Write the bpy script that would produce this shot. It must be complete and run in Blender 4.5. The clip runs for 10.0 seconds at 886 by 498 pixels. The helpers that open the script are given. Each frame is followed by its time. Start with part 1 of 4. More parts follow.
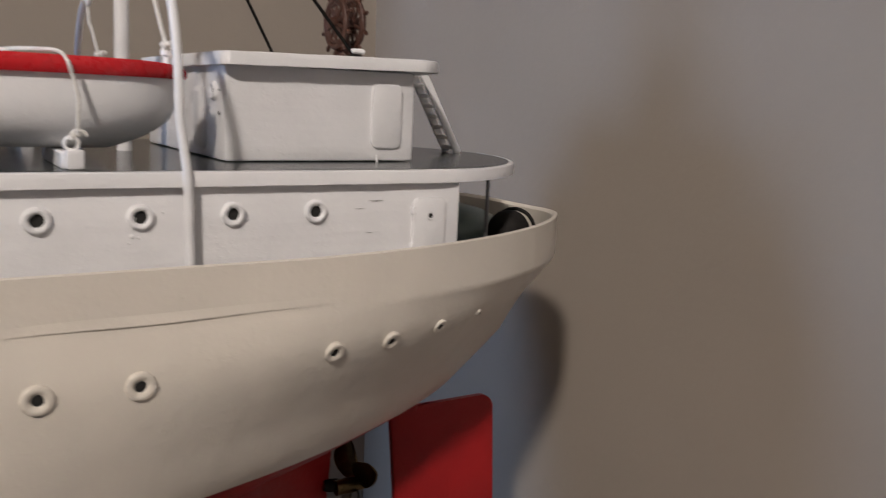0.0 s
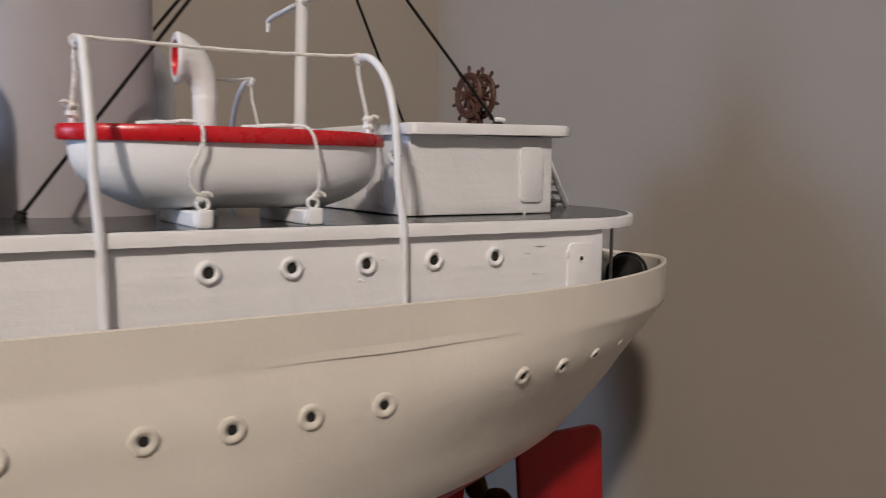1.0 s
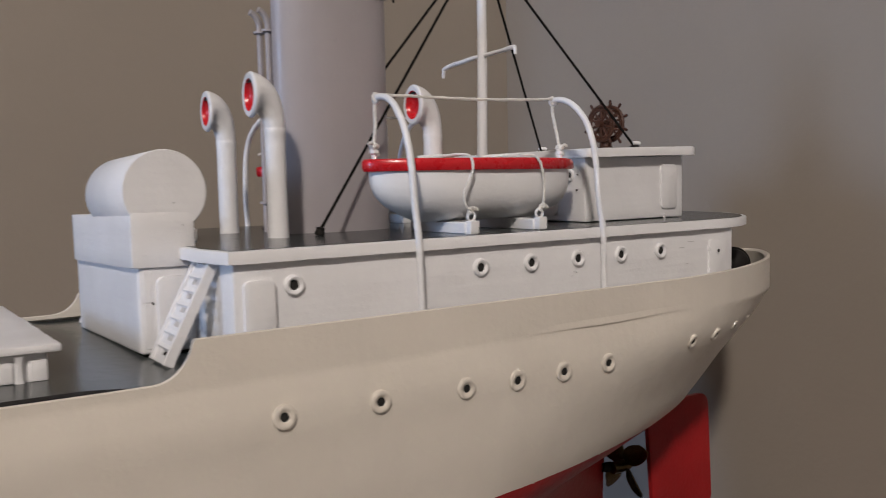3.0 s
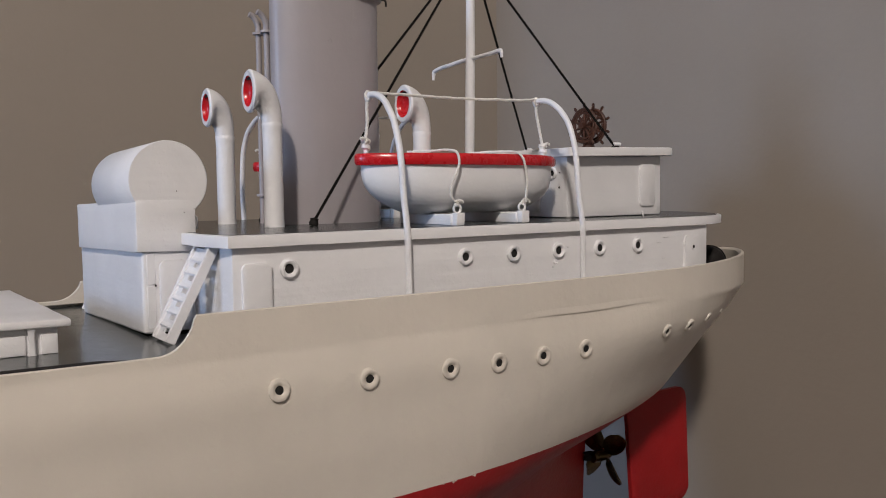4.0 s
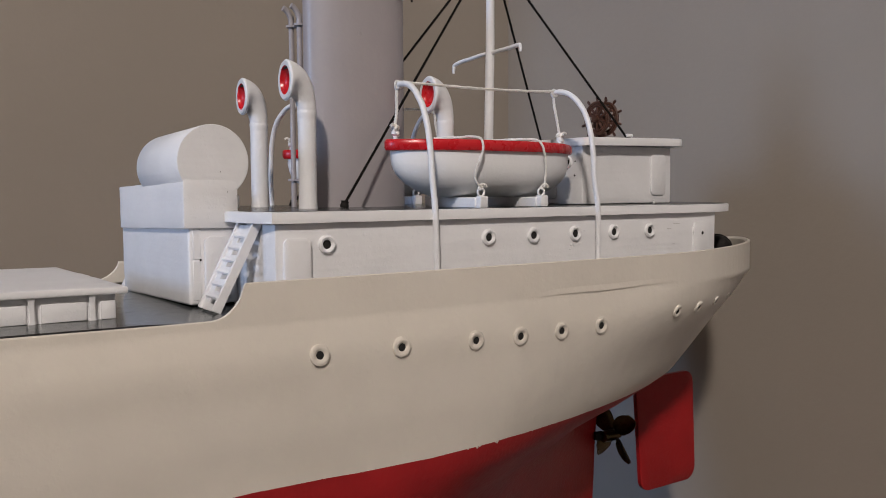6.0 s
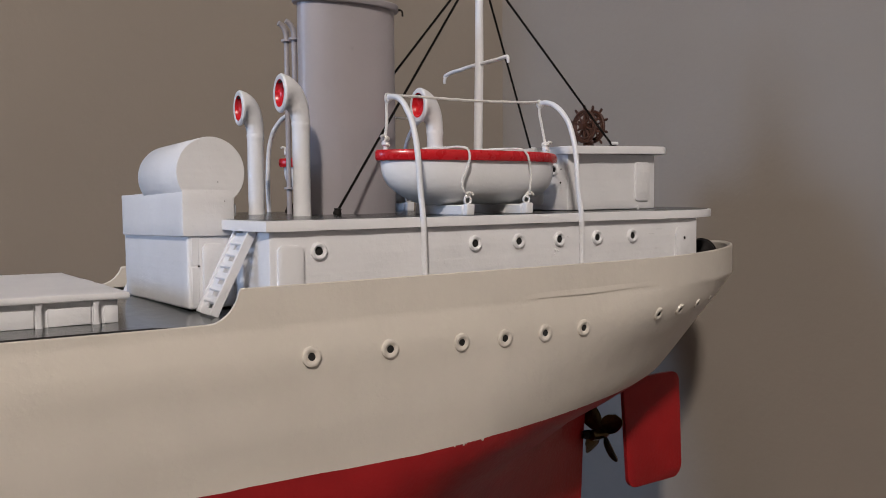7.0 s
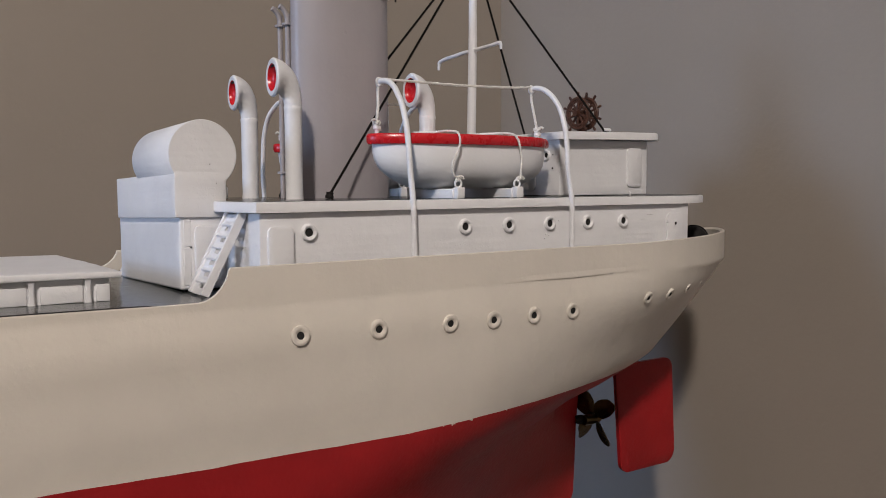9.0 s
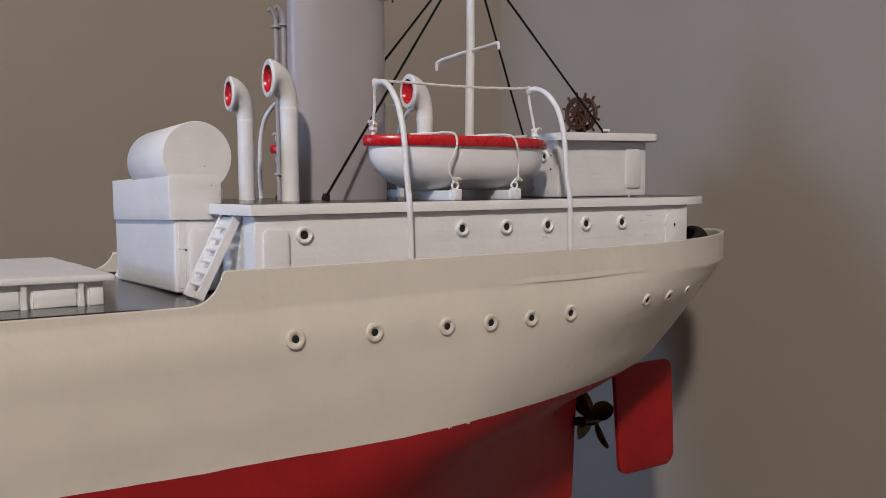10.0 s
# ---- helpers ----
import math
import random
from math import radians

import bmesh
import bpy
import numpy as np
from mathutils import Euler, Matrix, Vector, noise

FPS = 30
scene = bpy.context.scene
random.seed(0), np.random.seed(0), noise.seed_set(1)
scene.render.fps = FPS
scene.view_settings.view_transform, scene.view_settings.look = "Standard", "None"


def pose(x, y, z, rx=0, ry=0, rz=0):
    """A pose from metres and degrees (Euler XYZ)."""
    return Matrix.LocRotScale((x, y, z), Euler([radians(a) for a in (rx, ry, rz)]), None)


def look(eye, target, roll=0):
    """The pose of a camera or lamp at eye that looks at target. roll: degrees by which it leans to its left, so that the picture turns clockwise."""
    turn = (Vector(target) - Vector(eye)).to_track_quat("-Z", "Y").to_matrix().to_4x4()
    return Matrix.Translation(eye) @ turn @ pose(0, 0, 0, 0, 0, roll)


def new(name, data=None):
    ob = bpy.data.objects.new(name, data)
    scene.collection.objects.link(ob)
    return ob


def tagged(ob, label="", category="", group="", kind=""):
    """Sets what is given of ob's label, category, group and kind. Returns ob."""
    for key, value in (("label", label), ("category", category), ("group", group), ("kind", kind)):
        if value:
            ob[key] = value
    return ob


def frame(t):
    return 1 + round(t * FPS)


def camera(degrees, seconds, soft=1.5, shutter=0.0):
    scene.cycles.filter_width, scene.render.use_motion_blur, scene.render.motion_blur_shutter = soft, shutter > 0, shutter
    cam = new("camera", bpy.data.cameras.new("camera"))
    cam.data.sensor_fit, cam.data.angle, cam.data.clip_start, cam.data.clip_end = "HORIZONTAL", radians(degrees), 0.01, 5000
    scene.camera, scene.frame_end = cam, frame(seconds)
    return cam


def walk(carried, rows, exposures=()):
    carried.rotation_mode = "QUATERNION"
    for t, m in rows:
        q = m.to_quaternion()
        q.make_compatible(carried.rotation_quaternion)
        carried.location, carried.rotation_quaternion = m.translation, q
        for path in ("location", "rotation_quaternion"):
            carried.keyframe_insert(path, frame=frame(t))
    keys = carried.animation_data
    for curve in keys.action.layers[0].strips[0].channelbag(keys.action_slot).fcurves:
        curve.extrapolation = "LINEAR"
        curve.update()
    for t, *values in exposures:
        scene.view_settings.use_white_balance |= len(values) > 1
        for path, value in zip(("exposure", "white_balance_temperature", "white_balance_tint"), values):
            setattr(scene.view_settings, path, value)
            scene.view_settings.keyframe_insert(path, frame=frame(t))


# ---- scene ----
MM = 0.001          # the model is laid out in millimetres
UP = 1.25           # height of the porthole line above the room's floor, metres
YC = 77.0           # the ship's centre line, millimetres from the side of its deckhouse

cam = camera(55.2, 10.0, 0.9, 0.4)
# seconds, place of the eye (metres from the model's origin), yaw, pitch, roll
PATH = [
    (0, -0.0520, -0.2343, 0.0338, -32.44, -9.80, 2.40),
    (0.5, -0.0876, -0.2358, 0.0350, -32.31, -7.80, 1.27),
    (1, -0.1261, -0.2376, 0.0314, -33.18, -5.62, 0.79),
    (1.5, -0.1738, -0.2394, 0.0255, -34.02, -5.07, 0.07),
    (2, -0.2047, -0.2545, 0.0283, -34.54, -4.73, -0.82),
    (2.5, -0.2254, -0.2575, 0.0313, -34.70, -4.68, -1.16),
    (3, -0.2456, -0.2567, 0.0326, -34.70, -4.49, -1.26),
    (3.2, -0.2562, -0.2606, 0.0357, -34.72, -4.52, -1.18),
    (4.3, -0.2530, -0.2757, 0.0248, -35.34, -3.84, -0.59),
    (4.5, -0.2474, -0.2765, 0.0249, -35.20, -3.97, -0.69),
    (5, -0.2610, -0.2759, 0.0192, -35.17, -3.86, -0.48),
    (5.2, -0.2664, -0.2761, 0.0205, -35.16, -3.91, -0.63),
    (6.3, -0.2757, -0.2905, 0.0191, -35.14, -3.82, -0.22),
    (6.5, -0.2760, -0.2940, 0.0232, -35.19, -3.77, -0.31),
    (7, -0.2792, -0.3016, 0.0224, -34.99, -3.76, -0.43),
    (7.5, -0.2773, -0.3083, 0.0208, -34.93, -3.79, -0.41),
    (8, -0.2749, -0.3112, 0.0195, -34.82, -3.94, -0.34),
    (8.5, -0.2752, -0.3105, 0.0194, -34.77, -4.01, -0.33),
    (9, -0.2765, -0.3086, 0.0180, -34.70, -4.21, -0.29),
    (9.5, -0.2738, -0.3077, 0.0182, -34.71, -4.23, -0.24),
    (10, -0.2735, -0.3078, 0.0194, -34.61, -4.30, -0.32),
]
walk(cam, [(t, pose(0, 0, UP) @ pose(x, y, z, 90, 0, yaw) @ pose(0, 0, 0, pitch, 0, 0) @ pose(0, 0, 0, 0, 0, roll)) for t, x, y, z, yaw, pitch, roll in PATH],
     [(0.0, 0.11, 6580, 10), (0.5, 0.10, 6680, 10), (1.0, 0.08, 6700, 10), (1.5, 0.09, 6680, 10), (2.0, -0.10, 6650, 10), (4.5, -0.09, 6520, 10), (10.0, -0.07, 6520, 10)])

# ---------------------------------------------------------------- world and lights
world = bpy.data.worlds.new("sky")
scene.world = world
world.use_nodes = True
sky = world.node_tree.nodes.new("ShaderNodeTexSky")
sky.sky_type, sky.sun_disc = "NISHITA", False
sky.sun_elevation, sky.sun_rotation = radians(35), radians(200)
world.node_tree.links.new(sky.outputs[0], world.node_tree.nodes["Background"].inputs[0])
world.node_tree.nodes["Background"].inputs[1].default_value = 0.08


def lamp_light(name, kind, energy, colour, place, **more):
    data = bpy.data.lights.new(name, kind)
    data.energy, data.color = energy, colour
    ob = new(name, data)
    ob.matrix_world = place
    if kind == "AREA":
        data.shape, data.size, data.size_y = "RECTANGLE", more["w"], more["h"]
    else:
        data.shadow_soft_size = more["r"]
    return ob


LAMP = (-1.55, -1.72, UP + 1.63)
lamp_light("lamp_bulb", "POINT", 201, (1.0, 0.908, 0.838), Matrix.Translation(LAMP), r=0.09)
# daylight through the window at the far end of the room, ahead of the bow
lamp_light("window_daylight", "AREA", 55, (0.42, 0.62, 1.0), look((-4.25, 0.40, 1.92), (0.0, 0.10, 1.30)), w=0.70, h=0.95)


# ---------------------------------------------------------------- materials
def material(name, colour, rough=0.5, metal=0.0, vary=0.06, scale=40.0, bump=0.1, fine=900.0, spec=0.5, coat=0.0):
    m = bpy.data.materials.new(name)
    m.use_nodes = True
    nt = m.node_tree
    b = nt.nodes["Principled BSDF"]
    tc = nt.nodes.new("ShaderNodeNewGeometry")
    n1 = nt.nodes.new("ShaderNodeTexNoise")
    n1.inputs["Scale"].default_value, n1.inputs["Detail"].default_value = scale, 4
    n2 = nt.nodes.new("ShaderNodeTexNoise")
    n2.inputs["Scale"].default_value, n2.inputs["Detail"].default_value = fine, 3
    for n in (n1, n2):
        nt.links.new(tc.outputs["Position"], n.inputs["Vector"])
    ramp = nt.nodes.new("ShaderNodeMapRange")
    ramp.inputs[1].default_value, ramp.inputs[2].default_value = 0.3, 0.7
    ramp.inputs[3].default_value, ramp.inputs[4].default_value = 1 - vary, 1 + vary
    nt.links.new(n1.outputs["Fac"], ramp.inputs[0])
    mix = nt.nodes.new("ShaderNodeMix")
    mix.data_type, mix.blend_type = "RGBA", "MULTIPLY"
    mix.inputs[0].default_value = 1.0
    mix.inputs[6].default_value = (*colour, 1)
    nt.links.new(ramp.outputs[0], mix.inputs[7])
    nt.links.new(mix.outputs[2], b.inputs["Base Color"])
    rr = nt.nodes.new("ShaderNodeMapRange")
    rr.inputs[3].default_value, rr.inputs[4].default_value = max(0.02, rough - 0.08), min(1, rough + 0.08)
    nt.links.new(n2.outputs["Fac"], rr.inputs[0])
    nt.links.new(rr.outputs[0], b.inputs["Roughness"])
    b.inputs["Metallic"].default_value = metal
    b.inputs["Specular IOR Level"].default_value = spec
    b.inputs["Coat Weight"].default_value = coat
    add = nt.nodes.new("ShaderNodeMath")
    add.operation = "ADD"
    nt.links.new(n1.outputs["Fac"], add.inputs[0])
    nt.links.new(n2.outputs["Fac"], add.inputs[1])
    bp = nt.nodes.new("ShaderNodeBump")
    bp.inputs["Strength"].default_value, bp.inputs["Distance"].default_value = bump, 0.0006
    nt.links.new(add.outputs[0], bp.inputs["Height"])
    nt.links.new(bp.outputs[0], b.inputs["Normal"])
    return m


WHITE = material("white_model_paint", (0.785, 0.78, 0.79), 0.42, vary=0.03, scale=60, bump=0.28, fine=330)
SMOOTH_WHITE = material("smooth_white_paint", (0.84, 0.84, 0.85), 0.36, vary=0.02, scale=60, bump=0.12, fine=500)
CREAM = material("cream_hull_paint", (0.685, 0.632, 0.556), 0.33, vary=0.045, scale=25, bump=0.25, fine=300)


def lumps(m, strength, scale=420.0, low=0.60, high=0.74):
    """Grains and runs that dried into hand-brushed paint: lumps of about a millimetre, few and far between."""
    nt = m.node_tree
    geo = nt.nodes.new("ShaderNodeNewGeometry")
    near, far = nt.nodes.new("ShaderNodeTexNoise"), nt.nodes.new("ShaderNodeTexNoise")
    near.inputs["Scale"].default_value, near.inputs["Detail"].default_value = scale, 2
    far.inputs["Scale"].default_value, far.inputs["Detail"].default_value = scale * 0.13, 2
    for n in (near, far):
        nt.links.new(geo.outputs["Position"], n.inputs["Vector"])
    mul = nt.nodes.new("ShaderNodeMath")
    mul.operation = "MULTIPLY_ADD"
    mul.inputs[1].default_value = 0.45
    nt.links.new(far.outputs["Fac"], mul.inputs[0])
    nt.links.new(near.outputs["Fac"], mul.inputs[2])
    peak = nt.nodes.new("ShaderNodeMapRange")
    peak.interpolation_type = "SMOOTHSTEP"
    peak.inputs[1].default_value, peak.inputs[2].default_value = low + 0.225, high + 0.225
    nt.links.new(mul.outputs[0], peak.inputs[0])
    bp = nt.nodes.new("ShaderNodeBump")
    bp.inputs["Strength"].default_value, bp.inputs["Distance"].default_value = strength, 0.0007
    nt.links.new(peak.outputs[0], bp.inputs["Height"])
    nt.links.new(nt.nodes["Bump"].outputs[0], bp.inputs["Normal"])
    nt.links.new(bp.outputs[0], nt.nodes["Principled BSDF"].inputs["Normal"])


def streaks(m, strength, scale=(70, 70, 7)):
    """Faint brush marks and hollows, as in hand-painted wood."""
    nt = m.node_tree
    geo = nt.nodes.new("ShaderNodeNewGeometry")
    sc = nt.nodes.new("ShaderNodeMapping")
    sc.inputs["Scale"].default_value = scale
    nz = nt.nodes.new("ShaderNodeTexNoise")
    nz.inputs["Scale"].default_value, nz.inputs["Detail"].default_value = 1.0, 2
    nt.links.new(geo.outputs["Position"], sc.inputs["Vector"])
    nt.links.new(sc.outputs[0], nz.inputs["Vector"])
    bp = nt.nodes.new("ShaderNodeBump")
    bp.inputs["Strength"].default_value, bp.inputs["Distance"].default_value = strength, 0.002
    old = nt.nodes["Bump"]
    nt.links.new(nz.outputs["Fac"], bp.inputs["Height"])
    nt.links.new(bp.outputs[0], old.inputs["Normal"])


streaks(CREAM, 0.35)
streaks(WHITE, 0.2, (16, 16, 170))
lumps(WHITE, 0.16, 800)
lumps(CREAM, 0.06, 600)
lumps(SMOOTH_WHITE, 0.06, 600)
RED = material("red_antifouling_paint", (0.315, 0.0115, 0.0135), 0.45, vary=0.10, scale=45, bump=0.3, fine=500, spec=0.3)
GLOSSRED = material("glossy_red_paint", (0.54, 0.012, 0.018), 0.28, vary=0.06, scale=90, bump=0.1, fine=260)
LILAC = material("lilac_grey_paint", (0.36, 0.333, 0.343), 0.38, vary=0.03, scale=40, bump=0.15, fine=400)
streaks(LILAC, 0.15, (90, 90, 6))
DECK = material("dark_deck_paint", (0.036, 0.042, 0.041), 0.2, vary=0.08, scale=50, bump=0.05, fine=300, spec=0.4)
DARK = material("dark_metal_paint", (0.014, 0.012, 0.011), 0.7, vary=0.1, scale=90, bump=0.2, spec=0.2)
GREY = material("bare_grey_wood", (0.40, 0.39, 0.38), 0.8, vary=0.1, bump=0.2, spec=0.2)
HOLE = material("black_opening", (0.012, 0.011, 0.010), 0.8, vary=0.05, bump=0.0)
BLACKROPE = material("black_thread", (0.010, 0.009, 0.008), 0.9, vary=0.2, scale=800, bump=0.6, fine=2500, spec=0.1)
TWINE = material("white_cotton_twine", (0.82, 0.80, 0.76), 0.9, vary=0.08, scale=600, bump=0.8, fine=2500)
WOOD = material("reddish_brown_wood", (0.062, 0.023, 0.014), 0.5, vary=0.3, scale=300, bump=0.4, fine=1500)
BRASS = material("aged_brass", (0.10, 0.068, 0.03), 0.3, 1.0, vary=0.3, scale=150, bump=0.2)
STEEL = material("grey_steel_wire", (0.30, 0.30, 0.30), 0.4, 0.6, vary=0.1, bump=0.1)
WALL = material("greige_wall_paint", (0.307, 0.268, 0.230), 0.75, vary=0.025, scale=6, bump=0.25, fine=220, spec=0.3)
# ceiling out of view, kept dark so that it bounces little lamp light
CEIL = material("darkened_ceiling_paint", (0.17, 0.165, 0.16), 0.85, vary=0.02, scale=5, bump=0.2, fine=150)
FLOOR = material("dark_brown_floor_boards", (0.07, 0.055, 0.043), 0.4, vary=0.25, scale=8, bump=0.2, fine=120)
# unseen walls: wall colour darkened to cut the warm light they bounce back
FARWALL = material("darkened_wall_paint", (0.075, 0.066, 0.058), 0.8, vary=0.03, scale=6, bump=0.2, fine=200, spec=0.3)
TABLE = material("dark_walnut_wood", (0.12, 0.075, 0.05), 0.4, vary=0.2, scale=18, bump=0.2, fine=200)
TRIM = material("white_trim_paint", (0.78, 0.77, 0.75), 0.35, vary=0.02, scale=12, bump=0.1)
OPAL = material("opal_lamp_glass", (0.85, 0.82, 0.78), 0.3, vary=0.01, bump=0.0)
OPAL.node_tree.nodes["Principled BSDF"].inputs["Emission Color"].default_value = (1, 0.82, 0.62, 1)
OPAL.node_tree.nodes["Principled BSDF"].inputs["Emission Strength"].default_value = 3.0
GLASS = material("window_glass", (1, 1, 1), 0.02, vary=0.0, bump=0.0)
GLASS.node_tree.nodes["Principled BSDF"].inputs["Transmission Weight"].default_value = 1.0


# ---------------------------------------------------------------- mesh helpers (millimetres)
def V(x, y, z):
    return Vector((x, y, z))


def thing(name, origin, label, category, group="", kind=""):
    e = new(name)
    e.empty_display_size = 0.01
    e.location = (origin[0] * MM, origin[1] * MM, UP + origin[2] * MM)
    tagged(e, label, category, group, kind)
    return e


def root_of(ob):
    while ob.parent:
        ob = ob.parent
    return ob


def part(name, bm, mats, parent, label="", smooth=True):
    """One mesh under a thing or a part; the vertices are in the model's millimetres."""
    me = bpy.data.meshes.new(name)
    o = root_of(parent).location if parent else Vector((0, 0, 0))
    bm.transform(Matrix.Translation(Vector((0, 0, UP)) - o) @ Matrix.Scale(MM, 4))
    bmesh.ops.recalc_face_normals(bm, faces=bm.faces)
    bm.to_mesh(me)
    bm.free()
    for m in mats if isinstance(mats, (list, tuple)) else [mats]:
        me.materials.append(m)
    if smooth:
        for pl in me.polygons:
            pl.use_smooth = True
        me.set_sharp_from_angle(angle=radians(38))
    ob = new(name, me)
    if parent:
        ob.parent = parent
    if label:
        tagged(ob, label)
    return ob


def box(x0, x1, y0, y1, z0, z1, bevel=0.5, seg=2, bm=None):
    b2 = bmesh.new()
    bmesh.ops.create_cube(b2, size=1)
    for v in b2.verts:
        v.co = V(x0 + (v.co.x + 0.5) * (x1 - x0), y0 + (v.co.y + 0.5) * (y1 - y0), z0 + (v.co.z + 0.5) * (z1 - z0))
    if bevel:
        bmesh.ops.bevel(b2, geom=b2.edges[:], offset=bevel, segments=seg, affect="EDGES", profile=0.5)
    return joined(bm, b2)


def hand_made(bm, step=5.0, amount=0.2):
    """Cuts a box-like mesh into short lengths and lets its edges wander slightly, as in filed and hand-painted tin."""
    for axis in range(3):
        lo, hi = min(v.co[axis] for v in bm.verts), max(v.co[axis] for v in bm.verts)
        n = int((hi - lo) / step)
        for k in range(1, n):
            at, no = V(0, 0, 0), V(0, 0, 0)
            at[axis], no[axis] = lo + (hi - lo) * k / n, 1
            bmesh.ops.bisect_plane(bm, geom=bm.verts[:] + bm.edges[:] + bm.faces[:], plane_co=at, plane_no=no)
    for v in bm.verts:
        v.co += amount * noise.noise_vector(v.co * 0.11) + 0.5 * amount * noise.noise_vector(v.co * 0.37)
    return bm


def joined(bm, b2, index=0):
    """Adds b2 to bm (or gives b2 back), with that material index."""
    for f in b2.faces:
        f.material_index = index
    if bm is None:
        return b2
    seen = {v: bm.verts.new(v.co) for v in b2.verts}
    for f in b2.faces:
        g = bm.faces.new([seen[v] for v in f.verts])
        g.material_index = index
    b2.free()
    return bm


def spline(points, n):
    """A smooth line through the points: n places to each span."""
    p = [Vector(q) for q in points]
    p = [2 * p[0] - p[1], *p, 2 * p[-1] - p[-2]]
    out = []
    for i in range(1, len(p) - 2):
        a, b, c, d = p[i - 1 : i + 3]
        for k in range(n):
            t = k / n
            out.append(0.5 * (2 * b + (c - a) * t + (2 * a - 5 * b + 4 * c - d) * t * t + (3 * b - a - 3 * c + d) * t**3))
    out.append(p[-2])
    return out


def frames_along(line):
    up = Vector((0.13, 0.21, 0.97))
    out = []
    for i, q in enumerate(line):
        d = (line[min(i + 1, len(line) - 1)] - line[max(i - 1, 0)]).normalized()
        n = up - d * up.dot(d)
        if n.length < 1e-3:
            n = d.orthogonal()
        n.normalize()
        up = n
        out.append((q, d, n, d.cross(n)))
    return out


def tube(line, radius, seg=10, bm=None, index=0, caps=True):
    """A round bar along a line of points; radius: a number or one for each point."""
    b2 = bmesh.new()
    rings = []
    for i, (q, _, n, m) in enumerate(frames_along(line)):
        r = radius[i] if isinstance(radius, (list, tuple)) else radius
        rings.append([b2.verts.new(q + r * (math.cos(a) * n + math.sin(a) * m)) for a in (2 * math.pi * k / seg for k in range(seg))])
    for r1, r2 in zip(rings, rings[1:]):
        for k in range(seg):
            b2.faces.new((r1[k], r1[(k + 1) % seg], r2[(k + 1) % seg], r2[k]))
    if caps:
        b2.faces.new(rings[0])
        b2.faces.new(rings[-1])
    return joined(bm, b2, index)


def rope(points, radius, bm=None, strands=3, pitch=None, n=10, wobble=0.0):
    """A laid rope: strands that wind round the line."""
    line = spline(points, n)
    total = sum((b - a).length for a, b in zip(line, line[1:]))
    steps = max(8, int(total / (radius * 0.9)))
    even, acc, j = [], 0.0, 0
    lens = [(b - a).length for a, b in zip(line, line[1:])]
    for s in range(steps + 1):
        want = total * s / steps
        while j < len(lens) - 1 and acc + lens[j] < want:
            acc += lens[j]
            j += 1
        even.append(line[j].lerp(line[j + 1], min(1, (want - acc) / max(lens[j], 1e-6))))
    if wobble:
        even = [q + wobble * (noise.noise_vector(q * 0.25)) for q in even]
    pitch = pitch or radius * 7
    fr = frames_along(even)
    bm = bm or bmesh.new()
    for s in range(strands):
        helix = []
        for i, (q, _, a, b) in enumerate(fr):
            w = 2 * math.pi * (s / strands + i * total / steps / pitch)
            helix.append(q + radius * 0.5 * (math.cos(w) * a + math.sin(w) * b))
        tube(helix, radius * 0.56, 6, bm)
    return bm


def lathe(profile, place, axis, seg=24, bm=None, indices=None):
    """Turns (radius, height) pairs round the axis at a place."""
    b2 = bmesh.new()
    q = Vector(axis).normalized().to_track_quat("Z", "Y").to_matrix()
    rings = []
    for r, h in profile:
        if r < 1e-6:
            rings.append([b2.verts.new(Vector(place) + q @ V(0, 0, h))])
        else:
            rings.append([b2.verts.new(Vector(place) + q @ V(r * math.cos(2 * math.pi * k / seg), r * math.sin(2 * math.pi * k / seg), h)) for k in range(seg)])
    made = []
    for i, (a, b) in enumerate(zip(rings, rings[1:])):
        for k in range(seg):
            k2 = (k + 1) % seg
            if len(a) == 1 and len(b) == 1:
                continue
            vs = (a[0], b[k], b[k2]) if len(a) == 1 else (a[k], a[k2], b[0]) if len(b) == 1 else (a[k], a[k2], b[k2], b[k])
            made.append((b2.faces.new(vs), i))
    keep = {f: (indices[i] if indices else 0) for f, i in made}
    if bm is None:
        for f, i in keep.items():
            f.material_index = i
        return b2
    seen = {v: bm.verts.new(v.co) for v in b2.verts}
    for f, i in keep.items():
        bm.faces.new([seen[v] for v in f.verts]).material_index = i
    b2.free()
    return bm


